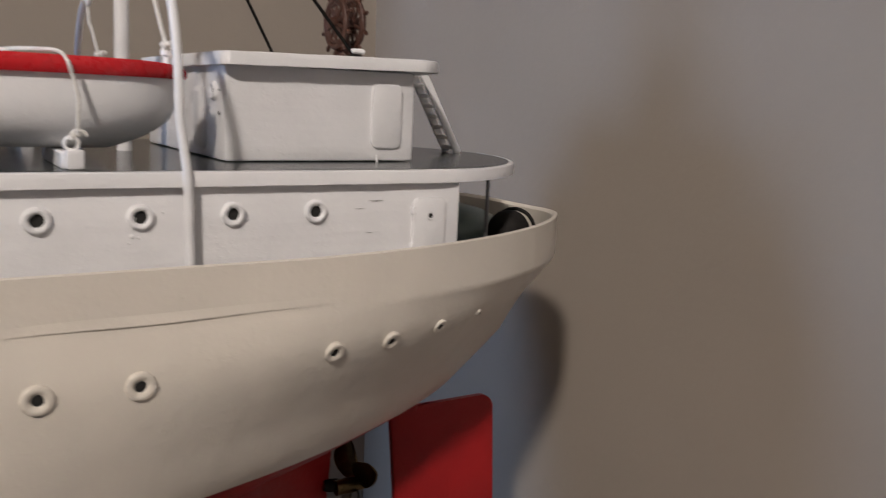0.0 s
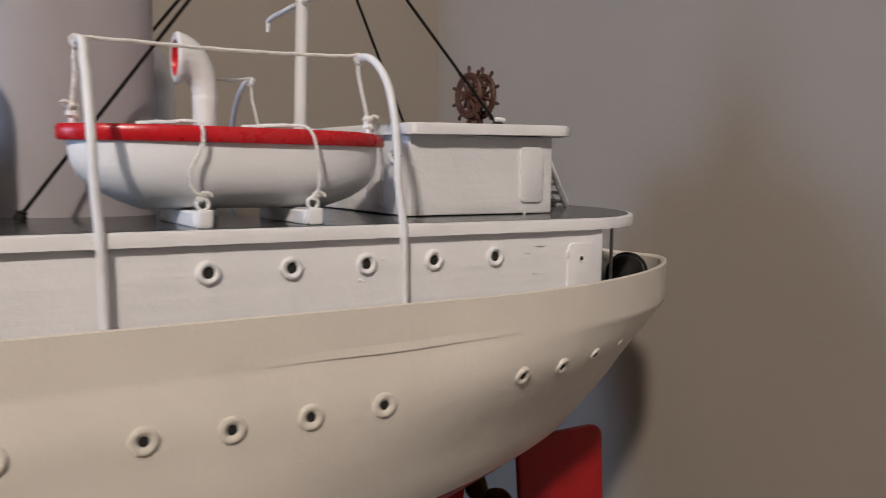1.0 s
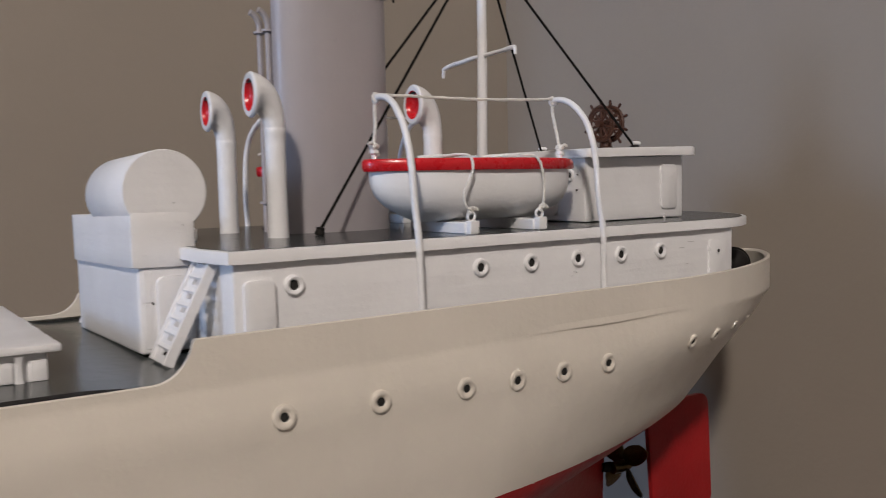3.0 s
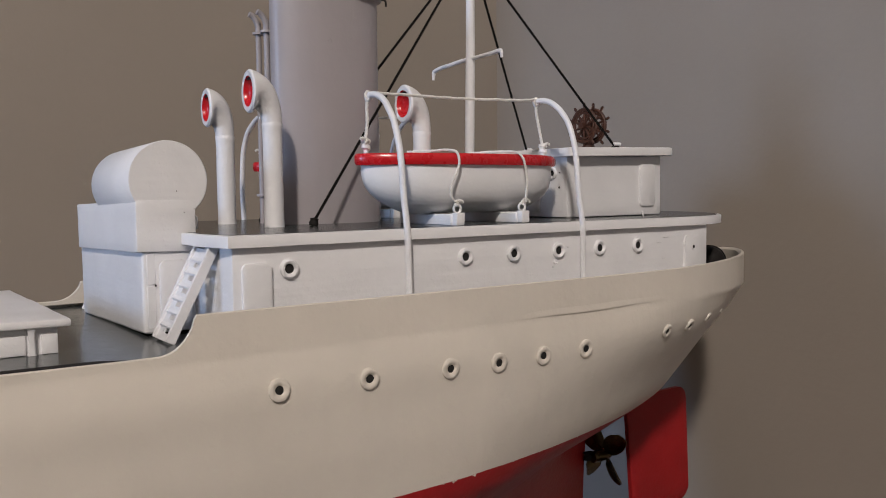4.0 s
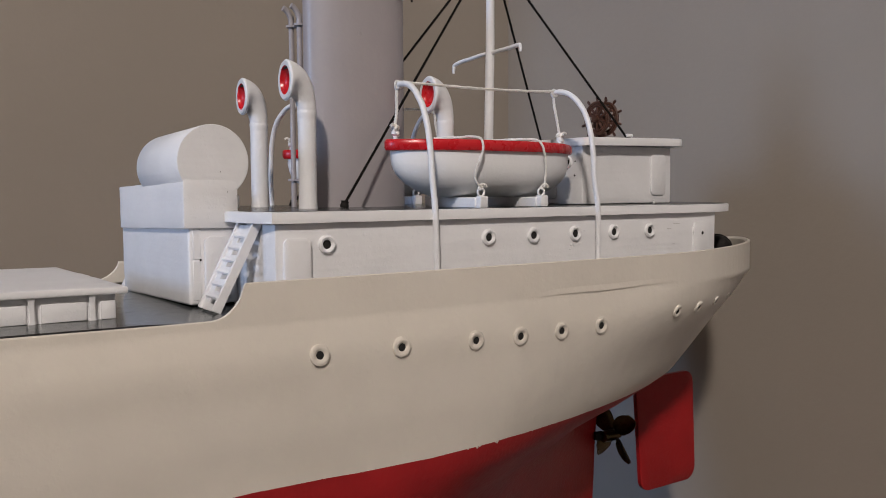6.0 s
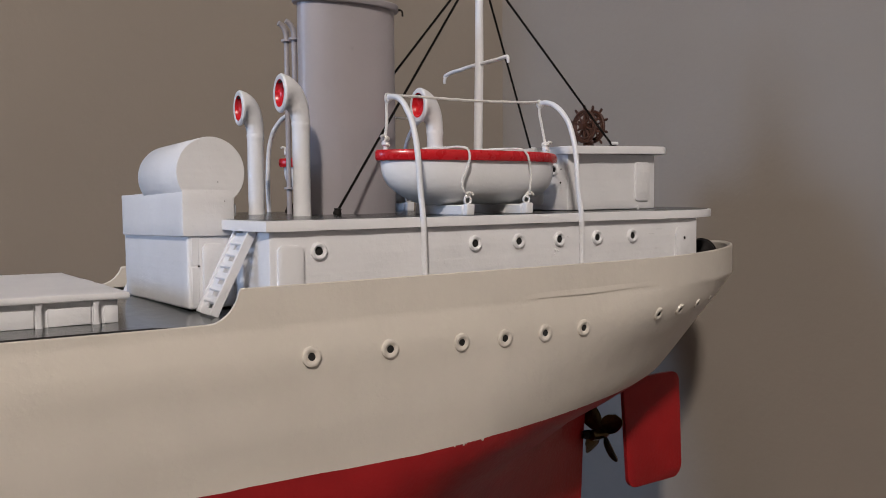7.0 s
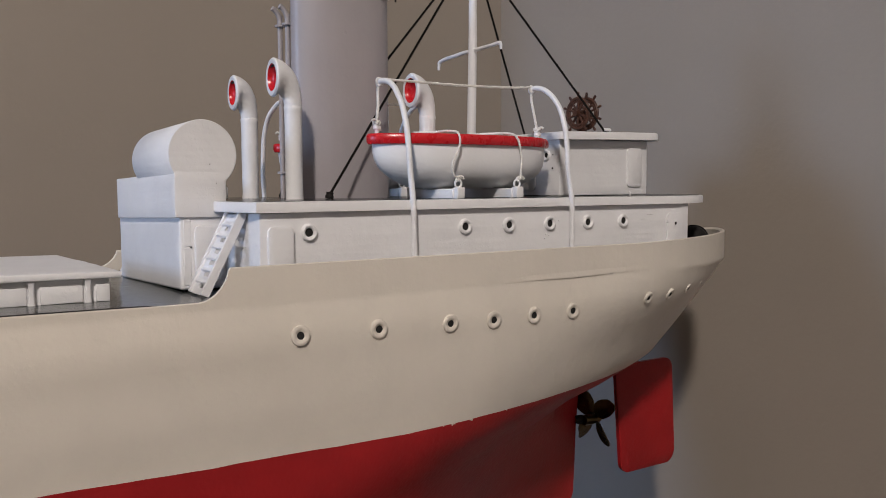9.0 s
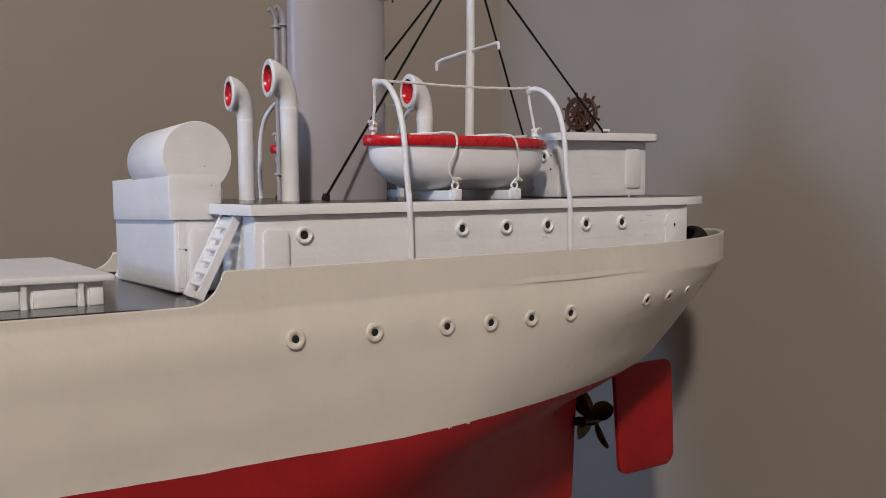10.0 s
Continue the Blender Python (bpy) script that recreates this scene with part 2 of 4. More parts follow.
def slab(outline, z0, z1, bevel=0.8, bm=None, rough=0.12):
    """A flat plate with a rounded, slightly uneven edge from a closed plan outline."""
    fine = []
    for p, q in zip(outline, outline[1:] + outline[:1]):
        cuts = max(1, int((Vector(q) - Vector(p)).length / 5))
        fine += [tuple(Vector(p).lerp(Vector(q), k / cuts)) for k in range(cuts)]
    outline = fine
    b2 = bmesh.new()
    n = len(outline)
    c = sum((Vector(p) for p in outline), Vector((0, 0))) / n
    rings = []
    for inset, z in ((0.0, z0 + bevel * 0.3), (0.0, z1 - bevel), (bevel * 0.3, z1 - bevel * 0.3), (bevel, z1)):
        ring = []
        for i, p in enumerate(outline):
            a, b = Vector(outline[i - 1]), Vector(outline[(i + 1) % n])
            t = (b - a).normalized()
            nn = Vector((t.y, -t.x))
            if nn.dot(Vector(p) - c) < 0:
                nn = -nn
            q = Vector(p) - nn * inset
            ring.append(b2.verts.new(V(q.x, q.y, z) + rough * noise.noise_vector(V(q.x, q.y, z) * 0.23) + 0.6 * rough * noise.noise_vector(V(q.x, q.y, z) * 0.7)))
        rings.append(ring)
    for r1, r2 in zip(rings, rings[1:]):
        for k in range(n):
            b2.faces.new((r1[k], r1[(k + 1) % n], r2[(k + 1) % n], r2[k]))
    b2.faces.new(rings[0])
    b2.faces.new(rings[-1])
    return joined(bm, b2)


def rounded_plate(x0, x1, z0, z1, y, thick, r, bm=None, axis="y"):
    """A raised door plate with round corners on a side wall (axis y) or a front wall (axis x), proud towards the minus side."""
    pts = []
    for cx, cz, a0 in ((x1 - r, z1 - r, 0), (x0 + r, z1 - r, 90), (x0 + r, z0 + r, 180), (x1 - r, z0 + r, 270)):
        for k in range(6):
            a = radians(a0 + 18 * k)
            pts.append((cx + r * math.cos(a), cz + r * math.sin(a)))
    b2 = bmesh.new()
    rings = []
    mx, mz = (x0 + x1) / 2, (z0 + z1) / 2
    for off, inset in ((0.6, 0), (-thick + 0.3, 0), (-thick, 0.35)):
        k = 1 - inset / max(1e-6, min(x1 - x0, z1 - z0) / 2)
        ring = [(mx + (px - mx) * k, mz + (pz - mz) * k) for px, pz in pts]
        rings.append([b2.verts.new((u, y + off, w) if axis == "y" else (y + off, u, w)) for u, w in ring])
    n = len(pts)
    for r1, r2 in zip(rings, rings[1:]):
        for k in range(n):
            b2.faces.new((r1[k], r1[(k + 1) % n], r2[(k + 1) % n], r2[k]))
    b2.faces.new(rings[-1])
    b2.faces.new(rings[0])
    return joined(bm, b2)


def porthole(parent, place, normal, r=3.7, name="porthole", label="", hole=1.0, lip=1.0):
    k = r / 3.7
    prof = [(r, -0.8), (r, 0.5 * k * lip), (3.5 * k, 1.1 * k * lip), (2.95 * k, 1.45 * k * lip), (2.35 * k, 1.35 * k * lip), (1.85 * k, 0.85 * k * lip), (1.55 * k * hole, 0.35), (1.4 * k * hole, 0.12), (0, 0.1)]
    bm = lathe(prof, place, normal, 28, indices=[0] * 6 + [1, 1])
    for v in bm.verts:          # hand-turned and thickly painted
        v.co += 0.13 * k * noise.noise_vector(v.co * 0.55) + 0.06 * k * noise.noise_vector(v.co * 1.7)
    return part(name, bm, [root_mat[parent.name], HOLE], parent, label)


root_mat = {}


# ---------------------------------------------------------------- the room
def room_box(name, x0, x1, y0, y1, z0, z1, mat, label, category):
    bm = bmesh.new()
    bmesh.ops.create_cube(bm, size=1)
    for v in bm.verts:
        v.co = V((x0 + (v.co.x + 0.5) * (x1 - x0)) * 1000, (y0 + (v.co.y + 0.5) * (y1 - y0)) * 1000, (z0 + (v.co.z + 0.5) * (z1 - z0) - UP) * 1000)
    return tagged(part(name, bm, mat, None, smooth=False), label, category, kind="structure")


XE, YN, XW, YS, TOP = 0.2546, 0.3564, -4.2, -4.0, 3.15
XC, YB = -0.26, 1.9      # end of the wall beside the ship; the room goes on behind it to here
W0, W1, WZ0, WZ1 = 0.02, 0.78, 1.42, 2.42     # window opening in the west wall
room_box("floor", XW - 0.12, XE + 0.1, YS - 0.1, YB + 0.1, -0.12, 0.0, FLOOR, "dark brown wooden floor of the room", "floor")
room_box("ceiling", XW - 0.12, XE + 0.1, YS - 0.1, YB + 0.1, TOP, TOP + 0.1, CEIL, "plain grey painted ceiling of the room, unseen and darkened to cut bounced light", "ceiling")
room_box("wall_east", XE, XE + 0.1, YS, YB, 0, TOP, WALL, "plain greige painted wall behind the ship's stern", "wall")
room_box("wall_beside_ship", XC, XE, YN, YN + 0.12, 0, TOP, WALL, "plain greige painted wall along the ship's far side", "wall")
room_box("wall_return", XC, XC + 0.12, YN + 0.12, YB, 0, TOP, FARWALL, "plain unseen return of the wall, darkened to cut bounced light", "wall")
room_box("wall_north", XW - 0.12, XE + 0.1, YB, YB + 0.1, 0, TOP, FARWALL, "plain unseen wall of the room, darkened to cut bounced light", "wall")
room_box("wall_south", XW - 0.12, XE + 0.1, YS - 0.1, YS, 0, TOP, FARWALL, "plain unseen wall of the room, darkened to cut bounced light", "wall")


def wall_west():
    bm = bmesh.new()
    for y0, y1, z0, z1 in ((YS, W0, 0, TOP), (W1, YB, 0, TOP), (W0, W1, 0, WZ0), (W0, W1, WZ1, TOP)):
        b2 = bmesh.new()
        bmesh.ops.create_cube(b2, size=1)
        for v in b2.verts:
            v.co = V((XW - 0.12 + (v.co.x + 0.5) * 0.12) * 1000, (y0 + (v.co.y + 0.5) * (y1 - y0)) * 1000, (z0 + (v.co.z + 0.5) * (z1 - z0) - UP) * 1000)
        joined(bm, b2)
    tagged(part("wall_west", bm, FARWALL, None, smooth=False), "plain unseen wall with a window opening, darkened to cut bounced light", "wall", kind="structure")


wall_west()


def window_unit():
    x, y0, y1, z0, z1 = (XW - 0.12) * 1000, W0 * 1000, W1 * 1000, (WZ0 - UP) * 1000, (WZ1 - UP) * 1000
    w = thing("window_1", (x, y0, z0), "white framed window lighting the room with daylight", "window", kind="structure")
    bm = bmesh.new()
    for a in ((y0, y0 + 30, z0, z1), (y1 - 30, y1, z0, z1), (y0 + 30, y1 - 30, z0, z0 + 30), (y0 + 30, y1 - 30, z1 - 30, z1)):
        box(x + 15, x + 50, a[0], a[1], a[2], a[3], 2, 1, bm)
    part("window_frame", bm, TRIM, w)
    part("window_sill", box(x + 123, x + 150, y0 - 30, y1 + 30, z0 - 25, z0, 3, 2), TRIM, w)
    pane = part("pane", box(x + 30, x + 34, y0 + 30, y1 - 30, z0 + 30, z1 - 30, 0), GLASS, w, smooth=False)
    pane.visible_shadow = False


window_unit()


def hanging_lamp():
    x, y, z = LAMP[0] * 1000, LAMP[1] * 1000, (LAMP[2] - UP) * 1000
    ob = thing("pendant_lamp", (x, y, (TOP - UP) * 1000), "small round opal glass pendant lamp hanging from the ceiling", "lamp")
    prof = [(22, 78)] + [(75 * math.cos(radians(a)), 75 * math.sin(radians(a))) for a in range(70, -91, -10)]
    prof[-1] = (0, -75)
    globe = part("globe", lathe(prof, (x, y, z), (0, 0, 1), 32), OPAL, ob)
    globe.visible_shadow = False
    part("cord", tube([V(x, y, z + 78), V(x, y, (TOP - UP) * 1000 - 20)], 3), DARK, ob)
    part("ceiling_rose", lathe([(0, -30), (20, -28), (50, -6), (50, 0), (0, 0)], (x, y, (TOP - UP) * 1000), (0, 0, 1)), TRIM, ob)


hanging_lamp()


def table():
    t = thing("side_table", (-300, YC, -UP * 1000), "plain dark walnut side table under the model ship", "table")
    part("tabletop", box(-900, 215, -110, 265, -460, -425, 4, 2), TABLE, t)
    for x in (-870, 160):
        for y in (-80, 205):
            part("leg", box(x, x + 30, y, y + 30, -UP * 1000, -460, 3, 1), TABLE, t)
    s = thing("display_stand", (-300, YC, -425), "plain dark walnut block carrying the model ship's keel", "stand")
    part("block", box(-420, -120, YC - 14, YC + 14, -425, -181, 2, 2), TABLE, s)


table()

# ---------------------------------------------------------------- the ship
ship = thing("model_ship", (-300, YC, -181), "model cargo ship with cream hull, red underbody and white superstructure", "model ship")

# height; half breadth, start of the run aft, after end, and two exponents of the plan curve there
LEVELS = [
    (-8, 97, 40, 189, 2.0, 2.0),
    (-25, 97.6, 38, 189, 2.0, 2.0),
    (-28, 98.3, 33, 187.5, 1.91, 1.97),
    (-37, 100, 0, 182.5, 2.35, 1.63),
    (-60, 98.6, -58, 176.6, 1.91, 1.55),
    (-80, 94.5, -95, 157, 2.31, 1.31),
    (-90, 93.5, -120, 150, 2.25, 1.0),
    (-98, 93, -135, 138, 2.05, 0.8),
    (-112, 92, -170, 94, 2.0, 0.9),
    (-135, 88, -205, 92, 1.8, 0.9),
    (-160, 76, -240, 91, 1.6, 0.9),
    (-176, 50, -280, 90, 1.3, 0.9),
    (-181, 4, -320, 88, 1.3, 0.9),
]
BOW = -760.0


def level(z):
    if z >= LEVELS[0][0]:
        return LEVELS[0][1:]
    for a, b in zip(LEVELS, LEVELS[1:]):
        if z >= b[0]:
            k = (a[0] - z) / (a[0] - b[0])
            return tuple(u + (v - u) * k for u, v in zip(a[1:], b[1:]))
    return LEVELS[-1][1:]


def half_breadth(x, z):
    big, xs, xe, p, q = level(z)
    # forward the sides stand plumb
    u = min(1.0, max(0.0, (30 - x) / 110))
    b = big + u * u * (3 - 2 * u) * max(0.0, min(4.0, (-52 - z) * 0.11))
    if x > xs:
        u = min(1.0, (x - xs) / (xe - xs))
        b *= max(0.0, 1 - u**p) ** (1 / q)
    if x < -420:
        u = min(1.0, (-420 - x) / (-420 - BOW))
        b *= max(0.0, 1 - u**2.2) ** 0.9
    return b


def rise(x):
    """Deck and rail run up slowly towards the bow."""
    return 0.012 * min(250.0, max(0.0, -195 - x))


def top_edge(x, far=False):
    """Height of the hull's upper edge: low forward, stepping up in a curve to the bulwark aft."""
    b = -163 if far else -168.6
    dip = max(0.0, (x - 168) / 21)
    low, high = (-24.0 if far else -22.2) + rise(x), -10.6 + 0.0125 * max(0, x - 40) - 2.4 * dip * dip
    if far:
        # the far bulwark stands lower and meets the near one at the sternpost
        u = min(1.0, max(0.0, (x - 110) / 79))
        high = -15.2 + (high + 15.2) * u * u * (3 - 2 * u)
    if x <= b - 13:
        return low
    if x >= b:
        return high
    u = (x - b + 13) / 13
    return low + (high - low) * (1 - (1 - u**2.4) ** 0.75 if u < 0.94 else 1 - (1 - 0.94**2.4) ** 0.75 * ((1 - u) / 0.06) ** 1.5)


def far_side(x):
    """The model is not quite true: its far side runs a little nearer to the centre line forward."""
    return 1.0 - 0.13 * min(1.0, max(0.0, (60 - x) / 160))


def hull_stations(z):
    big, xs, xe, p, q = level(z)
    st = [BOW + (-420 - BOW) * (k / 14) ** 0.7 for k in range(14)]
    st += [-420 + 10 * k for k in range(22)]
    st += [-204 + 4 * k for k in range(5)]
    st += [-184 + 0.75 * k for k in range(29)]
    a = -162.25
    st += [a + (xe - a) * (1 - (1 - k / 64) ** 2.4) for k in range(65)]
    return st


def paint_line(x):
    """The edge between cream and red was masked by hand: it wanders a little off the level."""
    knots = [(-760, 1.0), (-240, 0.8), (-168, -1.2), (-96, -2.7), (-34, -2.0), (62, -1.8), (88, 0.2), (200, 0.5)]
    for (xa, za), (xb, zb) in zip(knots, knots[1:]):
        if x <= xb:
            u = max(0.0, (x - xa) / (xb - xa))
            u = u * u * (3 - 2 * u)
            return za + (zb - za) * u + 0.12 * math.sin(x * 0.31) * math.sin(x * 0.083)
    return 0.5


def hull():
    zs = [None, 0.33, 0.66, -24, -25, -26.5, -28, -30, -33, -37, -44, -52, -60, -67, -74, -80, -80.01, -85, -90, -94, -98, -103, -108, -112, -120, -128, -135, -144, -152, -160, -168, -176, -181]
    bm = bmesh.new()
    for side in (-1, 1):
        far = side > 0
        rows = []
        for zi in zs:
            row = []
            for x in hull_stations(-10 if zi is None or zi > -23 else zi):
                if zi is None or zi > -23:
                    t = top_edge(x, far)
                    z = t if zi is None else t + (-24 - t) * zi
                    # stations slide with the level so that the rows stay smooth round the stern
                    b = half_breadth(x, z) if x < 150 else half_breadth(min(x, level(z)[2]), z)
                else:
                    z = zi + (paint_line(x) if -81 < zi < -79 else 0.0)
                    b = half_breadth(min(x, level(z)[2]), z)
                row.append(bm.verts.new((x, YC + side * b * (far_side(x) if far else 1.0), z)))
            rows.append(row)
        for i, (r1, r2) in enumerate(zip(rows, rows[1:])):
            for k in range(len(r1) - 1):
                f = bm.faces.new((r1[k], r1[k + 1], r2[k + 1], r2[k]))
                f.material_index = 1 if i >= 15 else 0
        # rim and inner face of the bulwark
        inner = []
        for drop in (0.0, 0.35, 1.0):
            row = []
            for x in hull_stations(-10):
                t = top_edge(x, far)
                lip = 1.8 + 1.5 * min(1.0, max(0.0, x / 100))
                b = max(0.0, half_breadth(min(x, level(t)[2]), t) - lip * (0.5 if drop == 0 else 1))
                xx = x if x < 170 else x - lip * (1 if drop else 0.5) * (x - 170) / 19
                z = t + 0.35 if drop == 0 else t + (-25.5 - t) * (0.06 if drop == 0.35 else 1)
                row.append(bm.verts.new((xx, YC + side * b * (far_side(x) if far else 1.0), z)))
            inner.append(row)
        chain = [rows[0], *inner]
        for r1, r2 in zip(chain, chain[1:]):
            for k in range(len(r1) - 1):
                bm.faces.new((r1[k], r1[k + 1], r2[k + 1], r2[k])).material_index = 0
    bmesh.ops.remove_doubles(bm, verts=bm.verts, dist=0.02)
    ob = part("hull", bm, [CREAM, RED], ship, "cream painted hull with red underbody")
    root_mat["hull"] = CREAM
    return ob


HULL = hull()


def sheer(x):
    """Height of the deck along its near edge."""
    u = min(1.0, max(0.0, (-172 - x) / 28))
    return -24.1 + 1.5 * u * u * (3 - 2 * u) + rise(x)


def lean(bm, fall=0.027):
    """The deck falls away slightly to the far side, and what stands on it leans with it."""
    for v in bm.verts:
        v.co.z += rise(v.co.x) - fall * (v.co.y - 36)
    return bm


def main_deck():
    port = [(x if x < 170 else x - 1.5, YC - max(0.0, half_breadth(min(x, 187), -20) - 1.2)) for x in hull_stations(-10)]
    bm = bmesh.new()
    a = [bm.verts.new((x, y, sheer(x))) for x, y in port]
    b = [bm.verts.new((x, YC + (YC - y) * far_side(x), sheer(x) - 2.9)) for x, y in port]          # falls away to the far side
    c = [bm.verts.new((x, YC, sheer(x) - 1.0)) for x, y in port]
    for r1, r2 in ((a, c), (c, b)):
        for k in range(len(a) - 1):
            bm.faces.new((r1[k], r1[k + 1], r2[k + 1], r2[k]))
    bmesh.ops.remove_doubles(bm, verts=bm.verts, dist=0.01)
    return part("main_deck", bm, DECK, ship, "dark grey-green painted deck")


main_deck()


def deck_edge_reflection():
    """A blackish strip of the deck, just inside the low bulwark: a dark reflection painted in."""
    bm = bmesh.new()
    st = [x for x in hull_stations(-10) if -700 < x < -166]
    rows = [[bm.verts.new((x, YC - half_breadth(x, -20) + inset * (1 if inset < 5 else min(1.0, 0.5 + (-166 - x) / 60)), sheer(x) + z)) for x in st] for inset, z in ((1.4, 0.1), (1.9, 0.25), (9.5, 0.05), (10.0, -0.45))]
    for r1, r2 in zip(rows, rows[1:]):
        for k in range(len(st) - 1):
            bm.faces.new((r1[k], r1[k + 1], r2[k + 1], r2[k]))
    part("deck_edge_reflection", bm, DARK, ship, "blackish strip painting a dark reflection along the deck edge")


deck_edge_reflection()


def hull_normal(x, z):
    e = 1.0
    dx = (half_breadth(x + e, z) - half_breadth(x - e, z)) / (2 * e)
    dz = (half_breadth(x, z + e) - half_breadth(x, z - e)) / (2 * e)
    return V(-dx, -1, -dz).normalized()


for px, pz in ((-143.2, -36.8), (-109.6, -37.7), (-75.1, -38.8), (-52.2, -39.5), (-29.4, -39.5), (-5.8, -39.5), (48.9, -38.3), (69.6, -38.3), (90.2, -37.3), (110.5, -36.6)):
    n = hull_normal(px, pz)
    porthole(HULL, V(px, YC - half_breadth(px, pz), pz), n, 3.9 if px < 20 else 3.3 if px < 80 else 2.6 if px < 100 else 1.4, hole=0.92, lip=0.66 if px < 80 else 0.55)


# ---- deckhouse and boat deck
def deckhouse():
    bm = hand_made(box(-149, 102.7, 0, 2 * YC, -25, 8.2, 0.9, 2), 9.0)
    ob = part("deckhouse", bm, WHITE, ship, "long white deckhouse with round portholes")
    root_mat["deckhouse"] = WHITE
    for x in (-128.1, -50.8, -25.4, 0.0, 25.5, 50.8):
        porthole(ob, V(x, 0, 0), (0, -1, 0), 3.6, hole=1.16)
    part("door", rounded_plate(-145.8, -135, -23, 2.6, 0, 1.6, 2.4), WHITE, ob)
    d = part("door", rounded_plate(84.6, 97.0, -22, 3.2, 0, 0.9, 2.2), WHITE, ob)
    part("door_window", lathe([(1.6, 0), (1.5, 1.15), (1.2, 1.3), (0.85, 1.05), (0, 1.0)], V(91, 0, -2.6), (0, -1, 0), 16, indices=[0, 0, 0, 1]), [WHITE, HOLE], ob)
    for fx, fz, fr in ((-2.2, -5.2, 0.7), (-0.6, -5.6, 0.45), (-3.0, -7.0, 0.35), (6.0, 1.2, 0.35)):
        part("paint_fleck", lathe([(fr, -0.2), (fr, 0.1), (0.5 * fr, 0.4), (0, 0.45)], V(fx, 0, fz), (0, -1, 0), 7), WHITE, ob)
    for cx, cz, cl in ((65.7, 0.3, 3.0), (71.4, 2.7, 4.6), (69.2, -7.3, 1.8), (35.0, -14.2, 1.4)):
        part("paint_crack", box(cx - cl / 2, cx + cl / 2, -0.28, 0.1, cz, cz + 0.13, 0.0), GREY, ob, "fine grey crack", smooth=False)
    for zz in (-14, -2):
        part("hinge", box(84.0, 85.4, -1.1, 0.2, zz, zz + 2.4, 0.2, 1), WHITE, ob)
    return ob


deckhouse()


def boat_deck_outline(over=0.0):
    pts = []
    big, xs, xe = 79.6 + over, 90.0, 162 + over
    n = 26
    for k in range(n + 1):
        u = math.sin(k / n * math.pi / 2)
        pts.append((xs + (xe - xs) * u, YC - big * max(0.0, 1 - u**2.0) ** (1 / 1.84)))
    pts = [(-151.5 - over, YC - big + 1.5), (-151.0, YC - big)] + pts
    pts = [(-154.5 - over, YC - 60), *pts]
    return pts + [(x, 2 * YC - y) for x, y in reversed(pts[:-1])]


def boat_deck():
    ob = part("boat_deck", slab(boat_deck_outline(), 8.0, 12.4, 0.7), WHITE, ship, "white edged boat deck")
    bm = bmesh.new()
    inner = boat_deck_outline(-2.0)
    bm.faces.new([bm.verts.new((x, y, 12.52)) for x, y in inner])
    part("deck_surface", bm, DECK, ob, "dark painted deck surface", smooth=False)
    return ob


boat_deck()


# ---- small house on the after boat deck
def aft_house():
    x0, x1, y0, y1 = 32.2, 100.0, 28.0, 2 * YC - 28.0
    ob = part("aft_house", hand_made(box(x0, x1, y0, y1, 12.85, 43.2, 0.7, 2)), WHITE, ship, "white after house on the boat deck")
    root_mat["aft_house"] = WHITE
    pts = []
    for k in range(33):          # bowed after end with full corners
        w = math.pi * (k / 32 - 0.5)
        pts.append((100 + 25.6 * math.cos(w) ** (2 / 1.7), YC + 54.5 * math.copysign(abs(math.sin(w)) ** (2 / 1.7), math.sin(w))))
    for cx, cy, r, a0 in ((33.0, 2 * YC - 25.5, 3.0, 90), (33.0, 25.5, 3.0, 180)):
        for k in range(9):
            a = radians(a0 + k * 11.25)
            pts.append((cx + r * math.cos(a), cy + r * math.sin(a)))
    bm = slab(pts, 43.9, 48.3, 0.9)
    for v in bm.verts:          # it lies a little lower at its fore end
        v.co.z -= 1.6 * max(0.0, (118 - v.co.x) / 88)
    part("roof", bm, WHITE, ob)
    part("door", rounded_plate(83.2, 94.9, 17.3, 39.2, y0, 1.05, 2.6), WHITE, ob)
    part("door", rounded_plate(47.0, 59.0, 15.5, 36.0, x0, 0.9, 2.4, axis="x"), WHITE, ob)
    porthole(ob, V(x0, 38.2, 34.6), (-1, 0, 0), 3.1)
    for yy, zz, rr in ((33.2, 34.8, 0.4), (33.6, 27.6, 0.55)):
        part("nail_hole", lathe([(rr, -0.3), (rr, 0.12), (0, 0.14)], V(x0, yy, zz), (-1, 0, 0), 10), HOLE, ob)
    part("hinge_pin", lathe([(0.5, 0), (0.5, 2.2), (0, 2.4)], V(85.5, 27.2, 12.5), (0, 0, 1), 8), WHITE, ob)
    return ob


aft_house()


